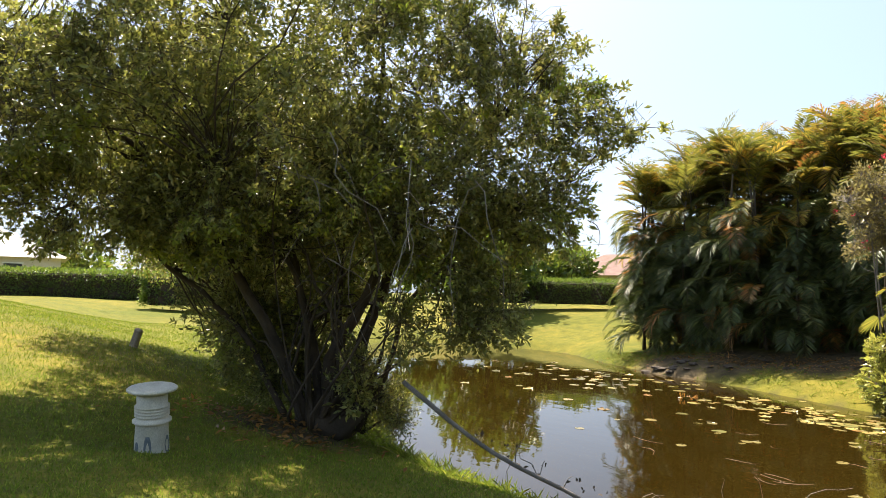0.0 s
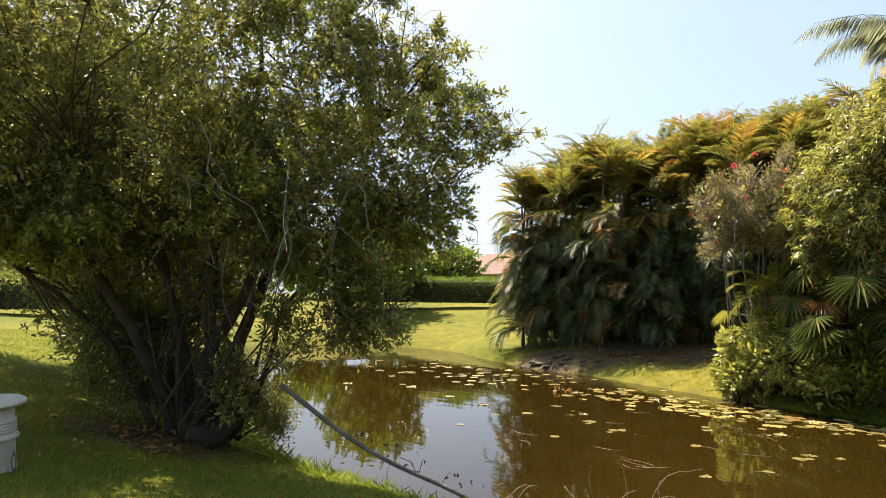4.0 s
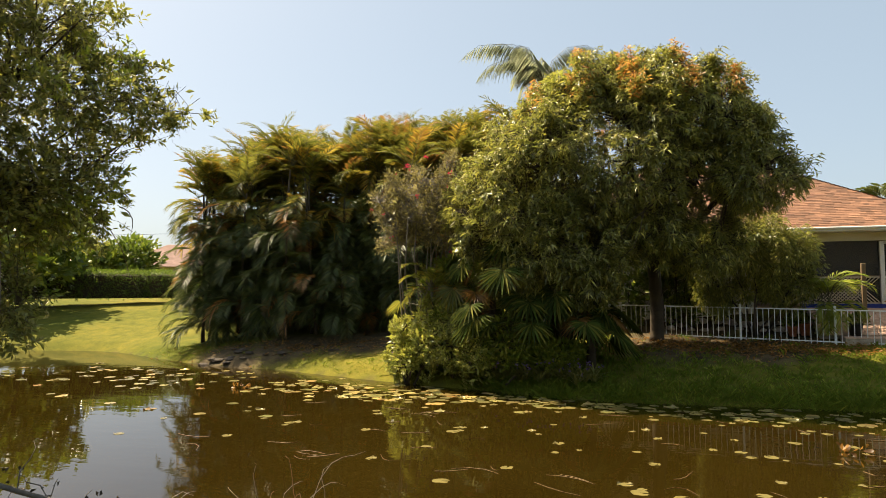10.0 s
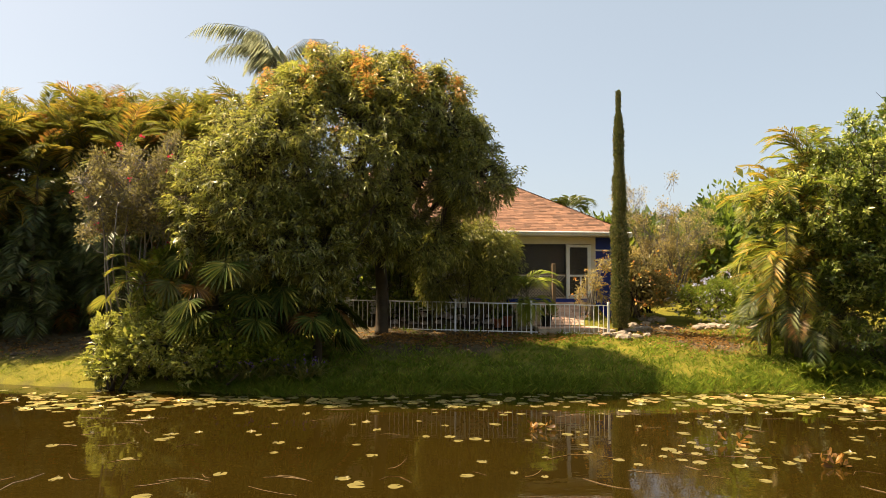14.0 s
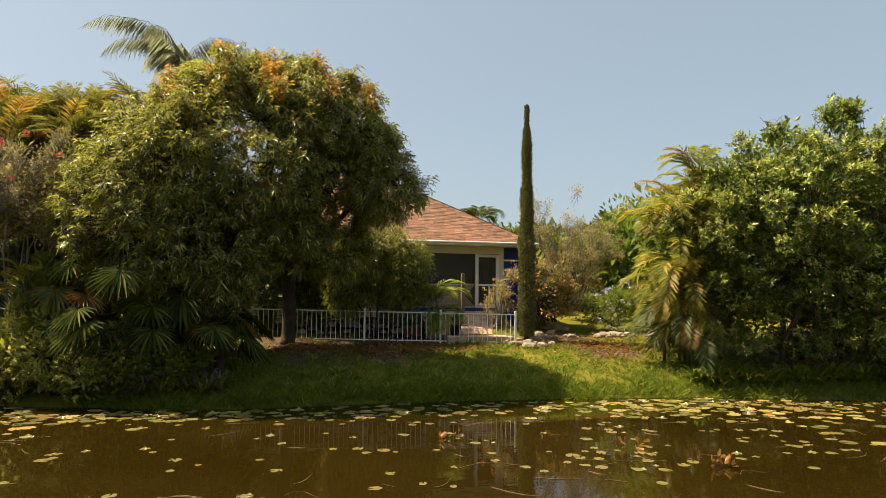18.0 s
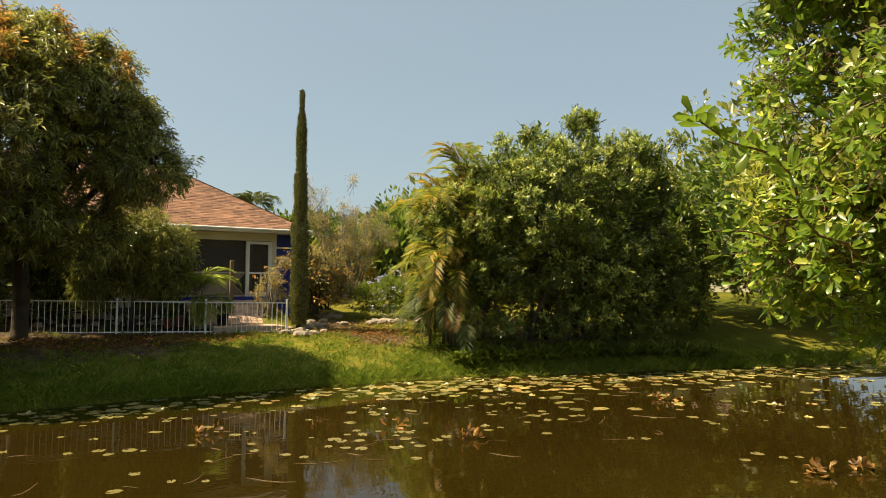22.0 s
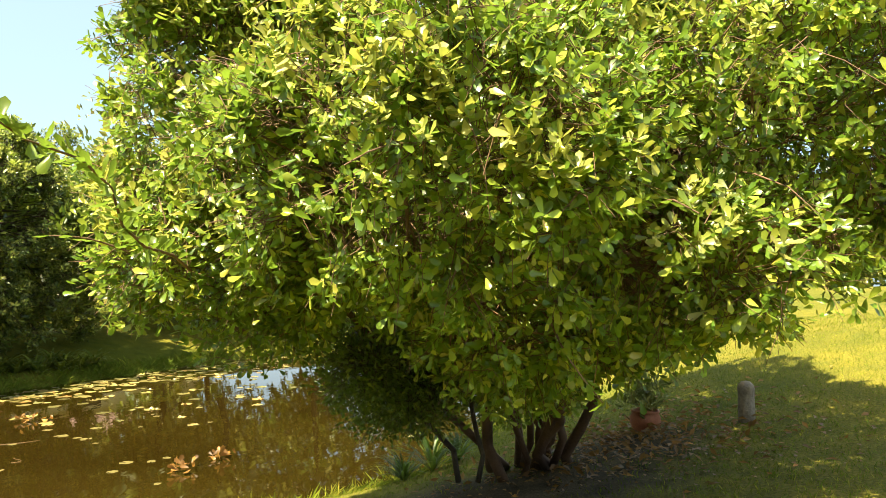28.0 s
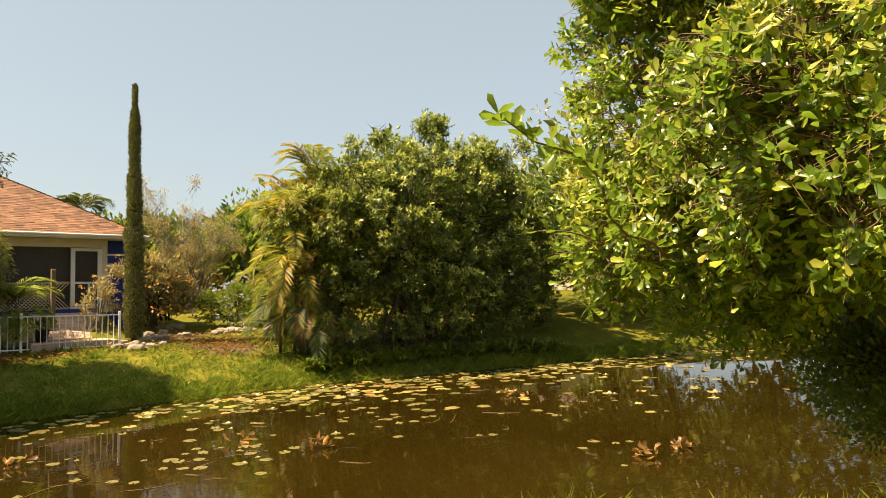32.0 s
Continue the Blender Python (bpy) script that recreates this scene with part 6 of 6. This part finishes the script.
# ---- on the water ----
def pad_mesh(seed, curl):
    rng = np.random.RandomState(seed)
    n = 14
    v, f = [(0, 0, 0.004)], []
    for i in range(n):
        a = 0.22 + (2 * math.pi - 0.44) * i / (n - 1)
        r = 1 + 0.07 * rng.randn()
        v.append((r * 0.8 * math.cos(a), r * 0.8 * math.sin(a), 0.003))
        v.append((r * math.cos(a), r * math.sin(a), 0.004 + curl * max(0, rng.randn()) * 0.12))
    for i in range(n - 1):
        a, b = 1 + 2 * i, 3 + 2 * i
        f += [(0, a, b), (a, a + 1, b + 1), (a, b + 1, b)]
    return v, f


def in_pond(p, gap=0.3):
    return p[shore_distance(p) < -gap]


rng = np.random.RandomState(17)
# drifts of pads: centre, spread, how many
DRIFTS = [(-8.5, 17.4, 2.2, 0.8, 90), (-4.0, 16.6, 2.4, 0.6, 150), (0.5, 16.2, 2.4, 0.5, 110), (5.0, 16.0, 2.4, 0.6, 80), (10.0, 15.6, 2.0, 0.8, 150), (14.0, 14.2, 2.2, 0.8, 150), (19.0, 13.0, 2.4, 0.8, 150), (24.0, 11.6, 2.6, 1.0, 150),
          (-18.0, 17.4, 1.6, 1.6, 40), (-14.5, 18.3, 1.8, 1.2, 40), (-6.0, 14.0, 3.0, 1.5, 30), (0.0, 13.0, 4.0, 1.5, 36), (5.5, 12.2, 2.5, 1.6, 44), (9.5, 11.5, 2.5, 1.6, 46), (14.0, 10.0, 3.0, 2.0, 40), (-1.0, 9.8, 4.0, 0.8, 9), (19, 8, 4, 2, 30)]
spots = np.concatenate([np.column_stack([x + rng.randn(n) * sx, y + rng.randn(n) * sy]) for x, y, sx, sy, n in DRIFTS])
spots = in_pond(spots)
rng.shuffle(spots)
order = np.argsort(np.hypot(spots[:, 0], spots[:, 1]) + rng.rand(len(spots)) * 3)
spots = spots[order]
pads = [mesh_from("lily_pad", *pad_mesh(k, (k % 3) * 0.5), M["pad"]) for k in range(6)]
for k, (x, y) in enumerate(spots[:290]):
    r = 0.055 + 0.075 * rng.rand()
    ob = thing("lily_pad", Matrix.LocRotScale((x, y, 0.004), Euler((0, 0, rng.rand() * 6.28)), (r, r * (0.75 + 0.25 * rng.rand()), r)), "floating yellow-green lily pad", "lily pad", "lily pads", mesh=pads[k % 6])
v, f = [], []
for k, (x, y) in enumerate(spots[290:]):
    pv, pf = pad_mesh(k % 9, (k % 3) * 0.5)
    r, a = 0.09 + 0.09 * rng.rand(), rng.rand() * 6.28
    o = len(v)
    v += [(x + r * (p[0] * math.cos(a) - p[1] * math.sin(a)), y + r * 0.9 * (p[0] * math.sin(a) + p[1] * math.cos(a)), 0.004 + p[2] * r) for p in pv]
    f += [tuple(i + o for i in q) for q in pf]
thing("lily_pads", (0, 0, 0), "many small yellowing lily pads on the pond", "lily pads", kind="stuff", mesh=mesh_from("lily_pads", v, f, M["pad"]))
# floating stems and withered leaves
sh = Shape()
for x, y in in_pond(np.column_stack([rng.uniform(-9, 16, 80), rng.uniform(8.5, 15.5, 80)])):
    a, L = rng.randn() * 0.5, 0.25 + 0.7 * rng.rand()
    c = rng.randn() * 0.12
    sh.tube([(x + L * (t - 0.5) * math.cos(a), y + L * (t - 0.5) * math.sin(a) + c * math.sin(t * 3.1), 0.004) for t in (0, 0.33, 0.66, 1)], [0.004, 0.006, 0.005, 0.003], 3)
thing("floating_stems", (0, 0, 0), "thin brown lily stems floating on the water", "water plants", kind="stuff", mesh=sh.mesh("floating_stems", M["duckweed_stem"]))
for k, (x, y) in enumerate([(10.4, 5.6), (11.1, 5.3), (-11.5, 16.6), (6.3, 11.6), (3.0, 13.0), (7.2, 10.2), (13.5, 11.0)]):
    rr = np.random.RandomState(500 + k)
    p = np.column_stack([rr.randn(9, 2) * 0.12, 0.03 + 0.05 * rr.rand(9)])
    dead = thing("withered_pad", (x, y, 0), "curled brown withered lily leaves floating", "water plant", "withered pads")
    stuff(part("curled_leaf", leaf_cloud("curled_leaf", p, unit(rr.randn(9, 3)), 2, 0.05, 0.15, 0.08, M["leaf_dry"], 510 + k, True), dead))


# ---- grass ----
def grass(name, pts, size, label, seed, mat=None, wide=0.05, tuft=0):
    rng = np.random.RandomState(seed)
    bare = np.zeros(len(pts))
    for x, y, r in SOIL:
        bare = np.maximum(bare, np.clip(1.15 - np.hypot(pts[:, 0] - x, pts[:, 1] - y) / r, 0, 1))
    pts = pts[rng.rand(len(pts)) > bare * 1.05]
    n = len(pts)
    tall, out = np.ones(n), np.zeros((n, 2))
    if tuft:
        heads = n // tuft
        which = rng.randint(0, heads, n)
        out = rng.randn(n, 2)
        pts = pts[which] + out * size * 0.45
        tall = (0.45 + 1.0 * rng.rand(heads) ** 1.5)[which]
    z = ground_height(pts)
    way = np.column_stack([rng.randn(n, 2) * 0.4 + out * 0.45, np.ones(n)])
    L = size * tall * (0.5 + 0.9 * rng.rand(n))
    base = np.column_stack([pts, z - 0.01])
    thing(name, (0, 0, 0), label, "grass", kind="stuff", mesh=leaf_mesh(name, base, way, rng.randn(n, 3), L, np.maximum(L * wide, 0.006), mat or M["grass_blade"], fold=0.0, droop=0.25))


rng = np.random.RandomState(23)
near_l = np.column_stack([rng.uniform(-12, -2.6, 90000), rng.uniform(-2.5, 6.4, 90000)])
near_l = near_l[shore_distance(near_l) > 0.05]
# near lawn takes the green painted for shade
grass("lawn_grass", near_l, 0.06, "short mown lawn grass on the near bank", 1, M["grass_shade_green"], wide=0.12)
far_l = np.column_stack([rng.uniform(-26, -12, 80000), rng.uniform(-6, 7.5, 80000)])
far_l = far_l[shore_distance(far_l) > 0.05]
grass("lawn_grass", far_l, 0.07, "short mown lawn grass running up to the hedge", 7, wide=0.16)
near_r = np.column_stack([rng.uniform(4.5, 16, 60000), rng.uniform(-9, 3.2, 60000)])
near_r = near_r[shore_distance(near_r) > 0.05]
grass("lawn_grass", near_r, 0.06, "short mown lawn grass under the tree", 2, wide=0.12)
far = np.column_stack([rng.uniform(-22, 18, 220000), rng.uniform(14, 23.5, 220000)])
far = far[~((far[:, 0] > 3.8) & (far[:, 0] < 8.0) & (far[:, 1] > 21.45))]
d = shore_distance(far)
far = far[(d > 0.02) & (d < 5) & (rng.rand(len(d)) < np.interp(d, [0, 1.2, 2.0, 5], [1, 1, 0.55, 0.35]))]
mown = far[:, 0] < -4.6 + wobble(far, 1.5, 2) * 0.6
grass("bank_grass", far[~mown], 0.16, "rough grass on the far bank", 3, M["grass_shade_green"], wide=0.15, tuft=11)
grass("lawn_grass", far[mown], 0.075, "short mown grass running down to the water", 5, wide=0.16, tuft=6)
edge = LOOP[rng.randint(0, len(LOOP), 70000)] + rng.randn(70000, 2) * 0.7
d = shore_distance(edge)
edge = edge[(d > -0.06) & (d < 0.55) & ((edge[:, 0] > -5) | (edge[:, 1] < 10))]
grass("bank_tufts", edge, 0.24, "long grass tufts hanging over the waterline", 4, wide=0.05, tuft=10)

# overhanging fringe along the far waterline
seg = np.arange(len(LOOP))[(LOOP[:, 1] > 9.5)]
pick = seg[rng.randint(0, len(seg), 90000)]
u = rng.rand(len(pick), 1)
fringe = LOOP[pick] * (1 - u) + LOOP[(pick + 1) % len(LOOP)] * u + rng.randn(len(pick), 2) * 0.22
d = shore_distance(fringe)
fringe = fringe[(d > -0.02) & (d < 0.5) & (wobble(fringe, 1.7, 6) > -0.75) & (fringe[:, 0] > -5.2) & (fringe[:, 0] < 26)]
grass("bank_fringe", fringe, 0.27, "long uneven grass overhanging the far waterline", 6, M["grass_shade_green"], wide=0.055, tuft=16)
